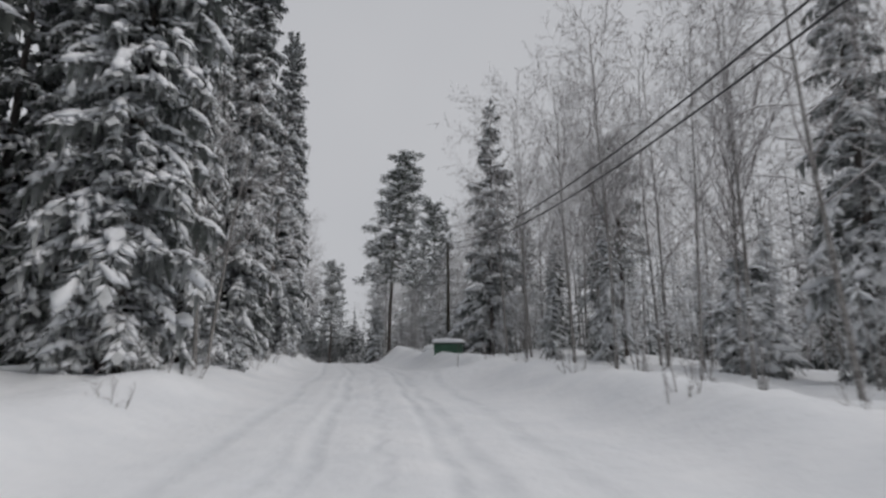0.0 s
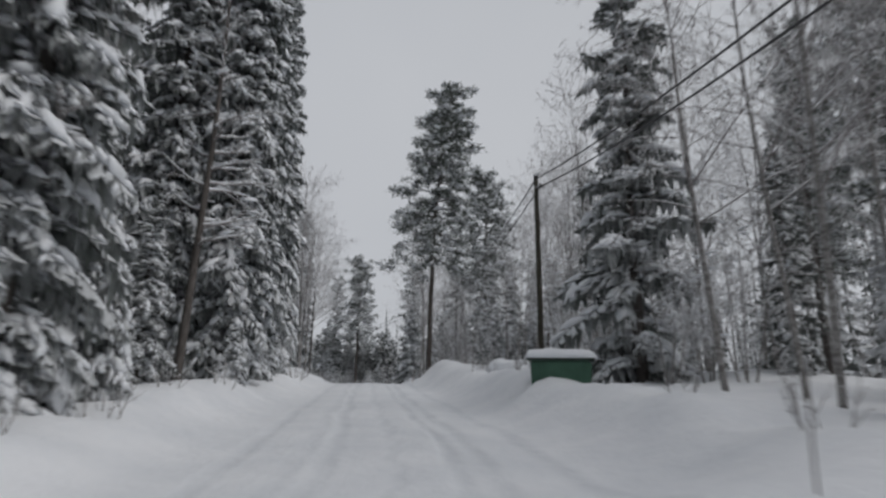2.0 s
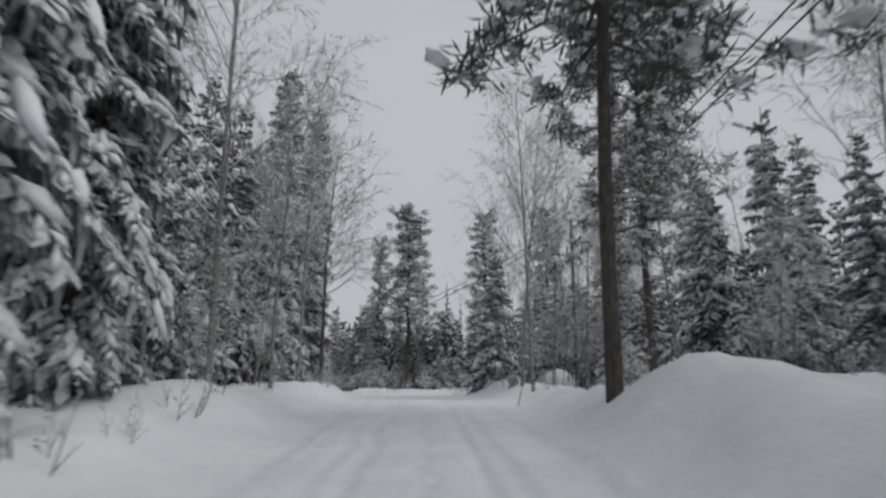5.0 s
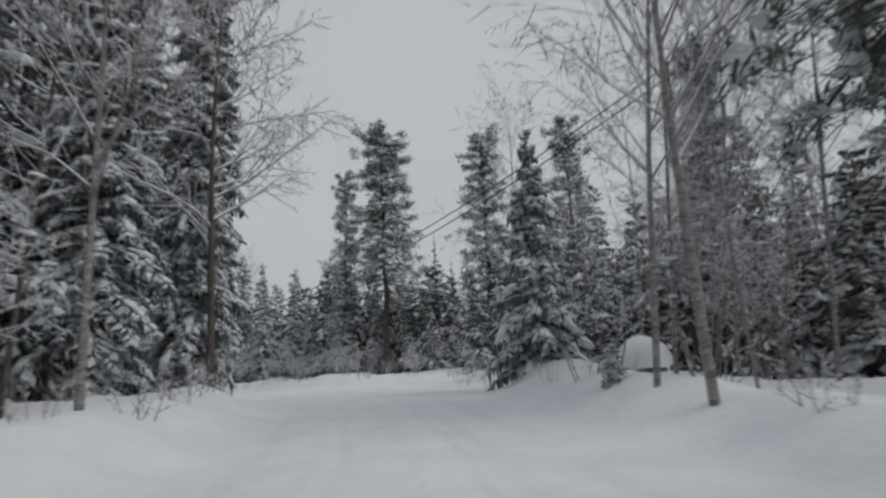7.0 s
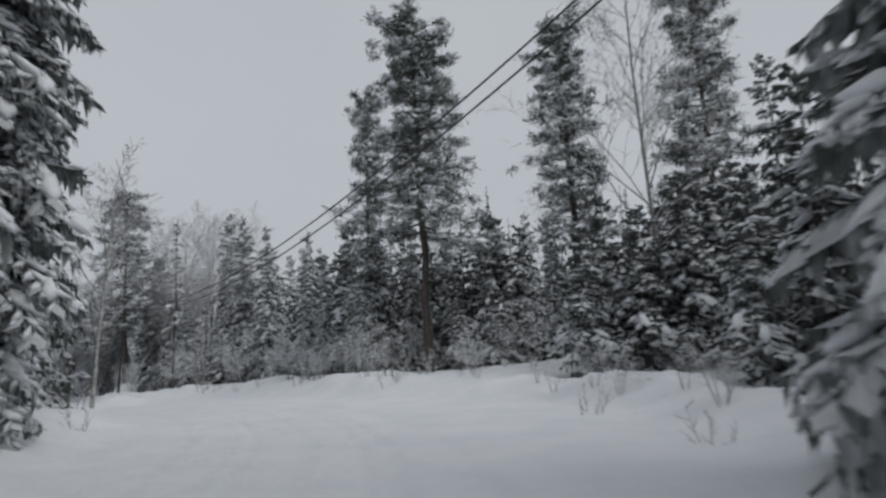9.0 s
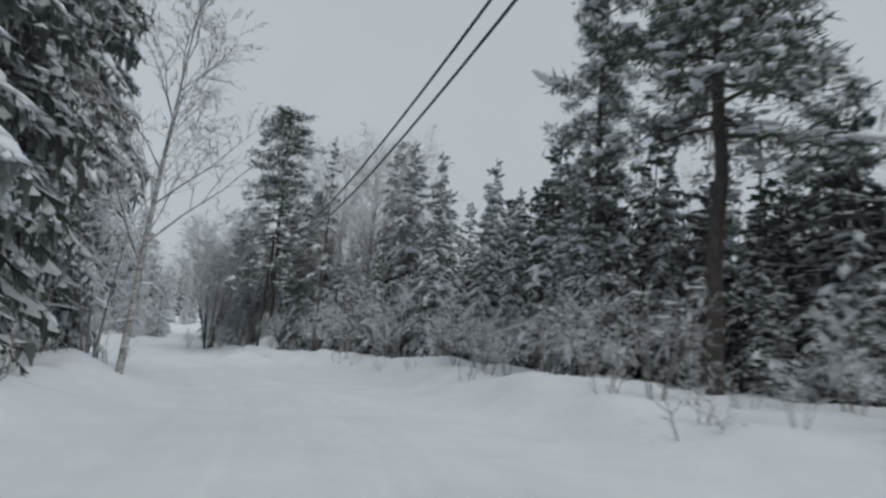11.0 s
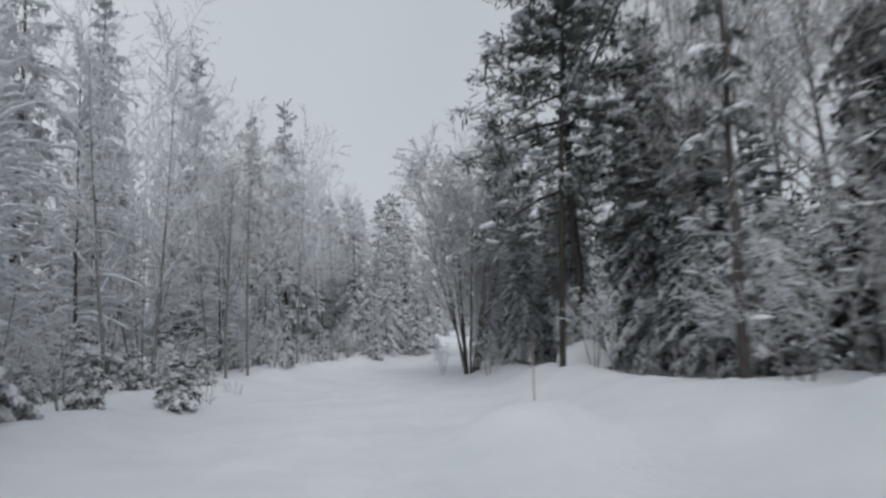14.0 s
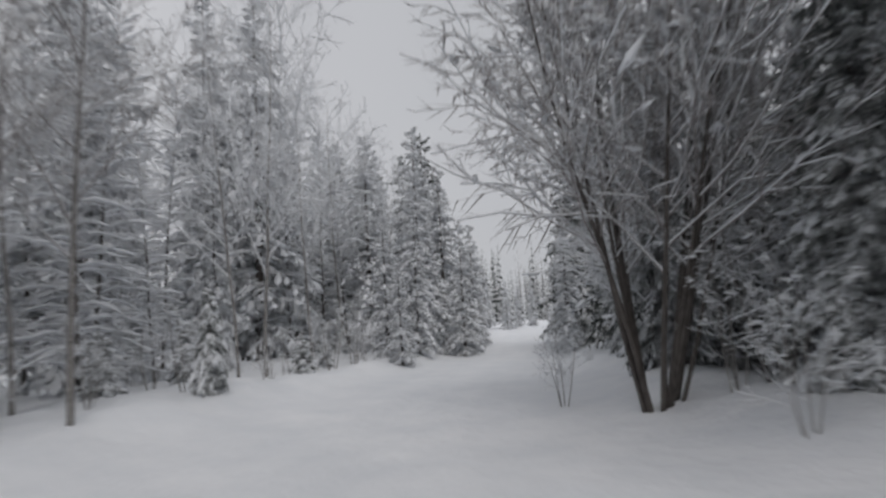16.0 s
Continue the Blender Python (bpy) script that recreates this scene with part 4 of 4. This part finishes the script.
# ---- the forest behind, row after row ----
def forest(seed, s0, s1, lat0, lat1, gap, kinds, keep=1.5):
    """kinds: (chance, prototypes, least height, greatest height, width)."""
    rng = np.random.default_rng(seed)
    along = s0
    while along < s1:
        lat = lat0
        while abs(lat) < abs(lat1):
            i = int(np.clip((along + rng.uniform(-0.5, 0.5) * gap) / 0.5, 0, len(LINE) - 1))
            off = lat + rng.uniform(-0.4, 0.4) * gap
            x, y = LINE[i, 0] + WAY[i, 1] * off, LINE[i, 1] - WAY[i, 0] * off
            pick, roll = rng.random(), 0.0
            for chance, protos, lo, hi, wide in kinds:
                roll += chance
                if pick < roll:
                    break
            real = abs(land(x, y)[1][0])
            if real > abs(lat0) - 0.4 * gap and all((x - a) ** 2 + (y - b) ** 2 > keep ** 2 for a, b in PLACED):
                kind, h, turn, w = protos[rng.integers(len(protos))], rng.uniform(lo, hi), rng.uniform(0, 360), wide * rng.uniform(0.85, 1.15)
                if all((x - a) ** 2 + (y - b) ** 2 > 0.6 for a, b in CLEARING):
                    put(kind, x, y, h, turn, w)
                else:
                    PLACED.append((x, y))
            lat += math.copysign(gap * (1.0 + 0.035 * abs(lat)), lat1)
        along += gap


# open snow before the two pines at the bend
CLEARING = [(-12.58, 90.87), (-10.35, 92.12), (-14.5, 92.43)]
PLACED += [(0.4, 29.6), (0.9, 29.1), (0.2, 28.7), (1.3, 28.4), (0.0, 27.8), (0.9, 27.6), (-0.6, 28.6), (-2.6, 61.0), (-1.9, 62.8), (-3.4, 59.2), (-0.4, 62.6), (-1.4, 60.6), (-2.4, 58.6), (-0.2, 60.0), (0.6, 61.6), (-47.6, 104.9), (-46.0, 104.6), (-45.2, 103.6), (-17.2, 88.1), (-19.5, 89.8), (-18.8, 90.6), (-19.8, 91.0), (-18.2, 91.6), (-17.0, 91.8), (-18.8, 93.0), (-11.2, 95.2), (-10.2, 95.2), (-16.4, 92.6), (-17.4, 90.4)]
forest(101, 38, 92, -12.0, -21, 3.9, [(0.85, BACK, 14, 20, 0.9), (0.15, BIRCH_BACK, 11, 15, 1.0)])
forest(102, 44, 80, 7.8, 26, 2.3, [(0.66, BIRCH_BACK, 9, 14, 1.0), (0.34, BUSH[:1], 3.0, 6.5, 1.0)])
forest(129, 48, 78, 10.5, 17, 2.6, [(0.5, BACK, 5, 9, 0.85), (0.25, FROST_HAZE, 5, 8, 0.9), (0.25, BUSH[1:], 3, 6, 1.1)], 1.2)
forest(130, 84, 100, 10.5, 17, 2.5, [(0.55, MID, 4.5, 7.5, 0.9), (0.45, BUSH, 3, 6, 1.0)], 1.2)
forest(132, 58, 84, 7.4, 11, 2.2, [(0.8, BUSH[1:], 2.5, 5, 1.1), (0.2, MID, 4, 6, 0.9)], 1.2)
forest(131, 148, 190, -7.5, -13, 4.2, [(1.0, RIME_BIRCH, 10, 13, 1.0)], 1.2)
forest(112, 46, 80, 16.0, 28, 5.0, [(1.0, BACK, 6, 11, 0.9)])
forest(103, 78, 114, 7.0, 24, 2.5, [(0.56, BIRCH_BACK, 6, 11, 1.0), (0.44, BUSH[:2], 2.5, 6, 1.0)])
forest(114, 78, 116, 13.0, 26, 4.2, [(1.0, BACK, 5, 9.5, 1.0)])
forest(104, 92, 122, -6.6, -9.2, 2.6, [(0.4, BIRCH_BACK, 8, 12, 1.0), (0.60, BUSH, 2.5, 6, 1.0)])
forest(116, 92, 122, -9.6, -19, 2.9, [(0.75, BACK, 10, 17, 0.9), (0.25, BIRCH_BACK, 9, 13, 1.0)])
forest(115, 127, 152, 6.2, 11.5, 1.6, [(0.80, BUSH, 1.4, 3.6, 1.2), (0.20, YOUNG, 1.0, 2.4, 1.1)], 1.0)
forest(117, 112, 152, 9.4, 13.5, 1.9, [(0.52, DENSE, 2.8, 4.8, 1.3), (0.48, BUSH, 2, 4.2, 1.1)], 1.3)
forest(135, 106, 146, 11.5, 17, 2.1, [(1.0, DENSE, 4.5, 8.5, 1.1)], 1.1)
forest(105, 112, 152, 14.0, 28, 2.3, [(0.3, BACK, 6, 11, 1.05), (0.32, DENSE, 5, 9, 1.1), (0.2, BIRCH_BACK, 9, 13, 1.0), (0.18, BUSH, 3, 5.5, 1.1)])
forest(118, 114, 154, 11.0, 19.0, 1.75, [(1.0, DENSE, 3.6, 7.5, 1.1)], 1.05)
forest(119, 146, 184, -5.4, -7.6, 1.25, [(0.45, YOUNG, 0.8, 1.9, 1.2), (0.55, BUSH[1:], 1.2, 2.6, 1.2)], 0.8)
forest(125, 50, 76, 7.0, 12.5, 2.2, [(0.5, BUSH[1:], 2.5, 5, 1.0), (0.5, BIRCH_BACK, 10, 13, 1.0)], 1.2)
forest(120, 86, 112, 9.0, 18.0, 3.4, [(1.0, DENSE, 3.0, 7.0, 1.0)], 1.2)
forest(121, 140, 156, 7.4, 12, 1.8, [(0.7, BUSH[:1], 3.0, 5.5, 1.0), (0.3, ALDER, 2.5, 4, 1.0)], 1.2)
forest(122, 116, 131, 6.5, 7.8, 1.1, [(1.0, BUSH[:2], 0.9, 1.7, 1.2)], 0.7)
forest(128, 80, 94, 8.4, 15, 1.9, [(0.6, BUSH[:1], 3, 6, 1.0), (0.4, BIRCH_BACK, 9, 12, 1.0)], 1.2)
forest(106, 120, 141, -7.0, -17, 3.0, [(0.6, BACK, 8, 15, 0.9), (0.4, BUSH, 3, 6, 1.0)])
forest(113, 146, 190, -5.8, -12, 2.2, [(0.22, ALDER, 4, 7, 1.0), (0.68, RIMED, 7, 11.5, 1.0), (0.10, FROST_HAZE, 6, 10, 0.9)], 1.2)
forest(107, 142, 215, -12.5, -19, 2.9, [(0.36, BUSH[1:], 4, 8.0, 1.1), (0.42, RIMED, 8, 12, 1.1), (0.22, FROST_HAZE, 8, 13, 0.9)])
forest(108, 154, 176, 4.9, 8.5, 2.0, [(0.65, ALDER, 1.6, 4.5, 1.0), (0.35, YOUNG, 0.8, 1.8, 1.2)], 1.3)
forest(123, 176, 200, 4.4, 7.5, 1.8, [(0.5, FROST_HAZE, 3, 6, 1.1), (0.5, ALDER, 2, 5, 1.0)], 1.2)
forest(124, 154, 215, 9.5, 22, 2.6, [(0.5, BACK, 6, 12, 0.9), (0.3, ALDER, 4, 7, 1.0), (0.2, BIRCH_BACK, 9, 12, 1.0)])
forest(126, 50, 92, -4.3, -6.0, 1.5, [(0.75, SHRUB, 0.6, 1.3, 1.0), (0.25, YOUNG, 0.6, 1.3, 1.2)], 0.9)
forest(109, 42, 120, 4.6, 7.6, 1.9, [(1.0, SHRUB, 0.6, 1.3, 1.0)], 0.9)
forest(110, 96, 200, -4.6, -6.6, 2.2, [(1.0, SHRUB, 0.6, 1.3, 1.0)], 0.9)
forest(111, 128, 200, 5.2, 7.6, 1.8, [(1.0, SHRUB, 0.6, 1.4, 1.0)], 0.9)

# far woods all round, out to where the trees close the view
rng = np.random.default_rng(9)
woods, woods_grey = Geo(), Geo()
spots = np.column_stack([rng.uniform(-180, 100, 14000), rng.uniform(-60, 230, 14000)])
heights, sides = land(spots[:, 0], spots[:, 1])
far_off = np.abs(sides)
# unseen trees added behind the start, tall, to keep light off the first snow
behind = (spots[:, 1] < -5) & (spots[:, 1] > -42) & (far_off > 6)
chosen = ((far_off > 26) | behind) & (far_off < 85) & (rng.random(14000) < 0.5 * np.exp(-(far_off - 26) / 40) + 0.1)
for (x, y), zz in zip(spots[chosen], heights[chosen]):
    z, h = zz - 0.1, rng.uniform(7, 15) if y > -5 else rng.uniform(14, 20)
    if rng.random() < 0.68:
        r = h * rng.uniform(0.1, 0.15)
        woods.tube([(x, y, z), (x, y, z + h)], (0.012 * h, 0.02), 4)
        for b in range(34):
            q = 0.08 + 0.92 * b / 34
            a = b * 2.4 + rng.normal(0, 0.3)
            ln = r * (1 - q) ** 0.8 * rng.uniform(0.8, 1.3) + 0.15
            base = np.array((x, y, z + q * h))
            woods.blade(base, base + np.array((math.cos(a) * ln, math.sin(a) * ln, -0.35 * ln)), 0.45 * ln, 0.25 * ln)
    else:
        woods_grey.tube([(x, y, z), (x + rng.normal(0, 0.2), y, z + h)], (0.008 * h, 0.012), 4)
        for b in range(26):
            q = rng.uniform(0.3, 0.97)
            a = rng.uniform(0, 6.28)
            ln = h * 0.28 * (1.1 - q) + 0.3
            base = np.array((x, y, z + q * h))
            woods_grey.blade(base, base + np.array((math.cos(a) * ln * 0.6, math.sin(a) * ln * 0.6, ln)), 0.03, 0.0)
tagged(new("far_and_unseen_conifers", woods.mesh("far_conifers", M_FROSTED, False)), "distant wood of snow-dusted conifers closing the view, and unseen ones added to shade the road's start", "woods", kind="stuff")
tagged(new("far_and_unseen_birches", woods_grey.mesh("far_leafless", M_TWIG, False)), "distant bare pale birches among the conifers, and unseen ones added to shade the road's start", "woods", kind="stuff")


# ---- things at the roadside ----
def box_geo(geo, lx, ly, lz, at=(0, 0, 0), bevel=0.03, taper=1.0):
    bm = bmesh.new()
    bmesh.ops.create_cube(bm, size=1.0)
    for v in bm.verts:
        k = taper if v.co.z < 0 else 1.0
        v.co = (v.co.x * lx * k + at[0], v.co.y * ly * k + at[1], v.co.z * lz + at[2])
    if bevel:
        bmesh.ops.bevel(bm, geom=bm.edges[:], offset=bevel, segments=2, affect="EDGES")
    bmesh.ops.triangulate(bm, faces=bm.faces[:])
    bm.verts.ensure_lookup_table()
    geo.add([v.co[:] for v in bm.verts], [tuple(q.index for q in f.verts) for f in bm.faces])
    bm.free()


def pillow(geo, lx, ly, lz, at, seed, nx=18, ny=12):
    """A cap of snow with a rounded, uneven rim and a flat underside."""
    rng = np.random.default_rng(seed)
    ox, oy = rng.uniform(0, 90, 2)
    u, v = np.meshgrid(np.linspace(-1, 1, nx), np.linspace(-1, 1, ny))
    e = np.maximum(1 - np.abs(u) ** 5, 0) ** 0.4 * np.maximum(1 - np.abs(v) ** 5, 0) ** 0.4
    wob = 1 + 0.10 * value_noise(u * lx * 2 + ox, v * ly * 2 + oy, 0.35)
    x, y = u * lx / 2 * wob, v * ly / 2 * wob
    z = lz * e * (1 + 0.35 * value_noise(x + ox, y + oy, 0.3)) - 0.04 * (1 - e)
    top = np.column_stack([x.ravel(), y.ravel(), z.ravel()])
    low = np.column_stack([x.ravel() * 0.97, y.ravel() * 0.97, np.full(x.size, -0.06)])
    i = (np.arange(ny - 1)[:, None] * nx + np.arange(nx - 1)[None, :]).ravel()
    f = np.concatenate([np.column_stack([i, i + 1, i + nx + 1]), np.column_stack([i, i + nx + 1, i + nx])])
    n = nx * ny
    rim = [(k, k + 1) for k in range(nx - 1)] + [(k * nx + nx - 1, (k + 1) * nx + nx - 1) for k in range(ny - 1)] + \
          [(n - 1 - k, n - 2 - k) for k in range(nx - 1)] + [((k + 1) * nx, k * nx) for k in range(ny - 1)]
    wall = [(b, a, a + n) for a, b in rim] + [(b, a + n, b + n) for a, b in rim]
    geo.add(np.concatenate([top, low]) + np.asarray(at), np.concatenate([f, f[:, ::-1] + n, np.array(wall)]))


def plain(name, a, b, scale, rough=0.5, stretch=None, bump=0.15):
    m, nt, bs = material(name)
    nt.links.new(two_tone(nt, a, b, scale, stretch=stretch), bs.inputs["Base Color"])
    bs.inputs["Roughness"].default_value = rough
    bumped(nt, bs, scale * 3, bump, 0.01, stretch)
    return m


M_GREEN = plain("green_plastic", (0.026, 0.085, 0.052), (0.045, 0.122, 0.078), 2.5, 0.5)
M_LID = plain("dark_lid_plastic", (0.015, 0.03, 0.022), (0.03, 0.055, 0.04), 4, 0.5)
M_ORANGE = plain("faded_orange_plastic", (0.36, 0.25, 0.22), (0.5, 0.37, 0.33), 6, 0.6)
M_STICK = snow_topped("weathered_stick", (0.07, 0.06, 0.055), (0.16, 0.14, 0.13), 6.0, 0.6, 1.0)
M_ROCK = snow_topped("grey_granite", (0.12, 0.12, 0.125), (0.26, 0.26, 0.27), 5.0, 0.35, 0.8, 0.95)
M_WIRE = plain("black_cable", (0.02, 0.02, 0.022), (0.05, 0.05, 0.055), 5, 0.5)
M_METAL = plain("galvanised_steel", (0.25, 0.25, 0.26), (0.36, 0.36, 0.37), 9, 0.4)


def one(pname, build, mat, smooth=True):
    g = Geo()
    build(g)
    return (pname, g.mesh(pname, mat, smooth), "")


# green sand bin, half sunk in the bank
bin_parts = [one("body", lambda g: box_geo(g, 1.42, 0.95, 1.0, (0, 0, 0.42), 0.05, 0.9), M_GREEN, False),
             one("lid", lambda g: box_geo(g, 1.56, 1.08, 0.07, (0, 0, 0.955), 0.025), M_LID, False),
             one("snow", lambda g: pillow(g, 1.66, 1.16, 0.17, (0, 0, 1.03), 3), M_SNOW)]
for k in (-0.45, 0.45):
    bin_parts.append(one("rib", lambda g: box_geo(g, 0.05, 0.03, 0.7, (k, -0.475, 0.55), 0.012), M_GREEN, False))
sand_bin = thing("sand_bin", "green plastic roadside sand bin with a thick cap of snow", "sand bin", bin_parts)
sand_bin.matrix_basis = pose(0.32, 29.75, 2.12, 0, 0, -8)


def stick(name, label, category, x, y, h, r, mat, lean=(0, 0), cap=False, sides=7):
    parts = [one("shaft", lambda g: g.tube([(0, 0, -0.4), (lean[0] * 0.5, lean[1] * 0.5, h * 0.5), (lean[0], lean[1], h)], (r, r * 0.95, r * 0.8), sides), mat)]
    if cap:
        parts.append(one("snow", lambda g: g.blob(np.array((lean[0], lean[1], h)), np.array((r, r, r)) * (1.7, 1.7, 1.5), np.array((1.0, 0, 0)), np.random.default_rng(4)), M_SNOW))
    ob = thing(name, label, category, parts)
    ob.matrix_basis = pose(x, y, ground_z(x, y))
    return ob


stick("marker_stake", "thin weathered wooden stake standing in the snowbank", "stake", 0.5, 19.55, 0.75, 0.009, M_STICK, (0.03, 0))
stick("marker_stake", "crooked thin stake leaning at the road's edge", "stake", -6.42, 57.6, 1.05, 0.016, M_ORANGE, (0.42, 0.05))
stick("marker_stake", "faded orange snow marker stake beside the road", "stake", -37.43, 97.1, 0.8, 0.0085, M_ORANGE, (0.03, 0))
stick("short_post", "grey wooden post with snow on top behind the pole", "post", 1.11, 38.7, 1.75, 0.055, M_STICK, (0.0, 0), True)

stick("brace_pole", "thin dark wooden brace leaning beside the utility pole", "brace", 0.02, 33.9, 0.8, 0.03, M_STICK, (0.27, 0.12))


# utility poles with cross pieces, and the pair of cables between them
def utility_pole(x, y, top, lean=(0, 0), r=0.092):
    z = ground_z(x, y)
    h = top - z
    ends = np.array((lean[0], lean[1], h))
    parts = [one("pole", lambda g: g.tube([(0, 0, -0.5), tuple(ends * 0.5), tuple(ends)], (r, r * 0.93, r * 0.8), 12), M_POLE),
             one("cap", lambda g: g.blob(ends + (0, 0, 0.03), np.array((0.11, 0.11, 0.07)), np.array((1.0, 0, 0)), np.random.default_rng(2)), M_SNOW),
             one("bracket", lambda g: box_geo(g, 0.34, 0.05, 0.06, (ends[0] + 0.13, ends[1] - 0.1, h - 0.42), 0.01), M_METAL, False)]
    for dx, dz in ((0.0, -0.12), (0.13, -0.40)):
        parts.append(one("clamp", lambda g: box_geo(g, 0.07, 0.12, 0.13, (ends[0] + dx, ends[1] - 0.12, h + dz + 0.02), 0.012), M_WIRE, False))
    ob = thing("utility_pole", "weathered dark wooden utility pole carrying two black cables", "utility pole", parts, "utility poles")
    ob.matrix_basis = pose(x, y, z)
    bracket = [c for c in ob.children if c.name.startswith("bracket")][0]
    for c in ob.children:
        if c.name.startswith("clamp"):
            c.parent = bracket
    return np.array((x, y, z)) + ends


POLES = [utility_pole(6.54, -2.3, 6.85), utility_pole(0.34, 34.1, 9.35, (-0.05, 0.0)), utility_pole(-3.7, 70.7, 12.06), utility_pole(-42.0, 102.2, 7.52, (0.15, 0.35), 0.08)]
SAGS = (1.37, 0.5, 2.8)
for a, b, sag in zip(POLES[:-1], POLES[1:], SAGS):
    for dx, dz in ((0.0, -0.12), (0.13, -0.40)):
        off = np.array((dx, -0.1, dz))
        pts = [a + off + (b - a) * k - np.array((0, 0, 4 * sag * k * (1 - k))) for k in np.linspace(0, 1, 40)]
        g = Geo()
        g.tube(pts, np.full(40, 0.022), 5)
        tagged(new("overhead_cable", g.mesh("overhead_cable", M_WIRE)), "black overhead cable with patches of clinging snow", "cable", "overhead cables")


# logs, stones and lumps in the banks
def log(x, y, length, r, turn, tilt, label, wide=0.5, thick=0.24, lift=0.0):
    rng = np.random.default_rng(int(abs(x * 10)))
    ob = thing("log", label, "log", [one("wood", lambda g: g.tube(np.column_stack([np.linspace(-length / 2, length / 2, 7), rng.normal(0, 0.03, 7), rng.normal(0, 0.02, 7)]), np.full(7, r) * rng.uniform(0.8, 1.1, 7), 8), M_BARK),
                                     one("snow", lambda g: pillow(g, length * 1.1, wide, thick, (0, 0.36 * wide, r * 0.7), 8), M_SNOW)])
    ob.matrix_basis = pose(x, y, ground_z(x, y) + r * 0.3 + lift, 0, tilt, turn)


# the dark wood stands in for the shade in the crack under the snow cap
log(-0.75, 38.75, 1.3, 0.09, -40, 14, "dark log standing in for the shaded hollow under a thick white cap in the snowbank", 1.1, 0.5, 0.12)


def boulder(name, label, x, y, lx, ly, lz, turn, seed, cap):

    def rock(g):
        bm = bmesh.new()
        bmesh.ops.create_icosphere(bm, subdivisions=4, radius=1.0)
        for v in bm.verts:
            n = 1 + 0.14 * noise.noise(v.co * 1.3 + Vector((seed, 0, 0))) + 0.05 * noise.noise(v.co * 4)
            v.co = Vector((v.co.x * lx / 2, v.co.y * ly / 2, max(v.co.z, -0.5) * lz)) * n
        bm.verts.ensure_lookup_table()
        g.add([v.co[:] for v in bm.verts], [tuple(q.index for q in f.verts) for f in bm.faces])
        bm.free()
    def dome(g):
        bm = bmesh.new()
        bmesh.ops.create_icosphere(bm, subdivisions=4, radius=1.0)
        bmesh.ops.delete(bm, geom=[v for v in bm.verts if v.co.z < 0.03 + 0.1 * noise.noise(v.co * 2.5)], context="VERTS")
        for v in bm.verts:
            n = 1.03 + 0.10 * noise.noise(v.co * 1.6 + Vector((seed, 3, 0)))
            v.co = Vector((v.co.x * lx / 2 * n, v.co.y * ly / 2 * n, max(v.co.z, 0.0) ** 0.8 * (lz + cap) * n))
        bm.verts.ensure_lookup_table()
        bm.verts.index_update()
        g.add([v.co[:] for v in bm.verts], [tuple(q.index for q in f.verts) for f in bm.faces])
        bm.free()
    ob = thing(name, label, "boulder", [one("rock", rock, M_ROCK), one("snow", dome, M_SNOW)])
    ob.matrix_basis = pose(x, y, ground_z(x, y) - 0.05, 0, 0, turn)


boulder("boulder", "rounded grey boulder under a smooth dome of snow", -4.5, 73.9, 2.0, 1.7, 0.95, 20, 2, 0.3)
boulder("boulder", "squat stone with a thick flat cap of snow at the roadside", -42.5, 103.5, 1.6, 1.35, 0.5, -30, 5, 0.3)
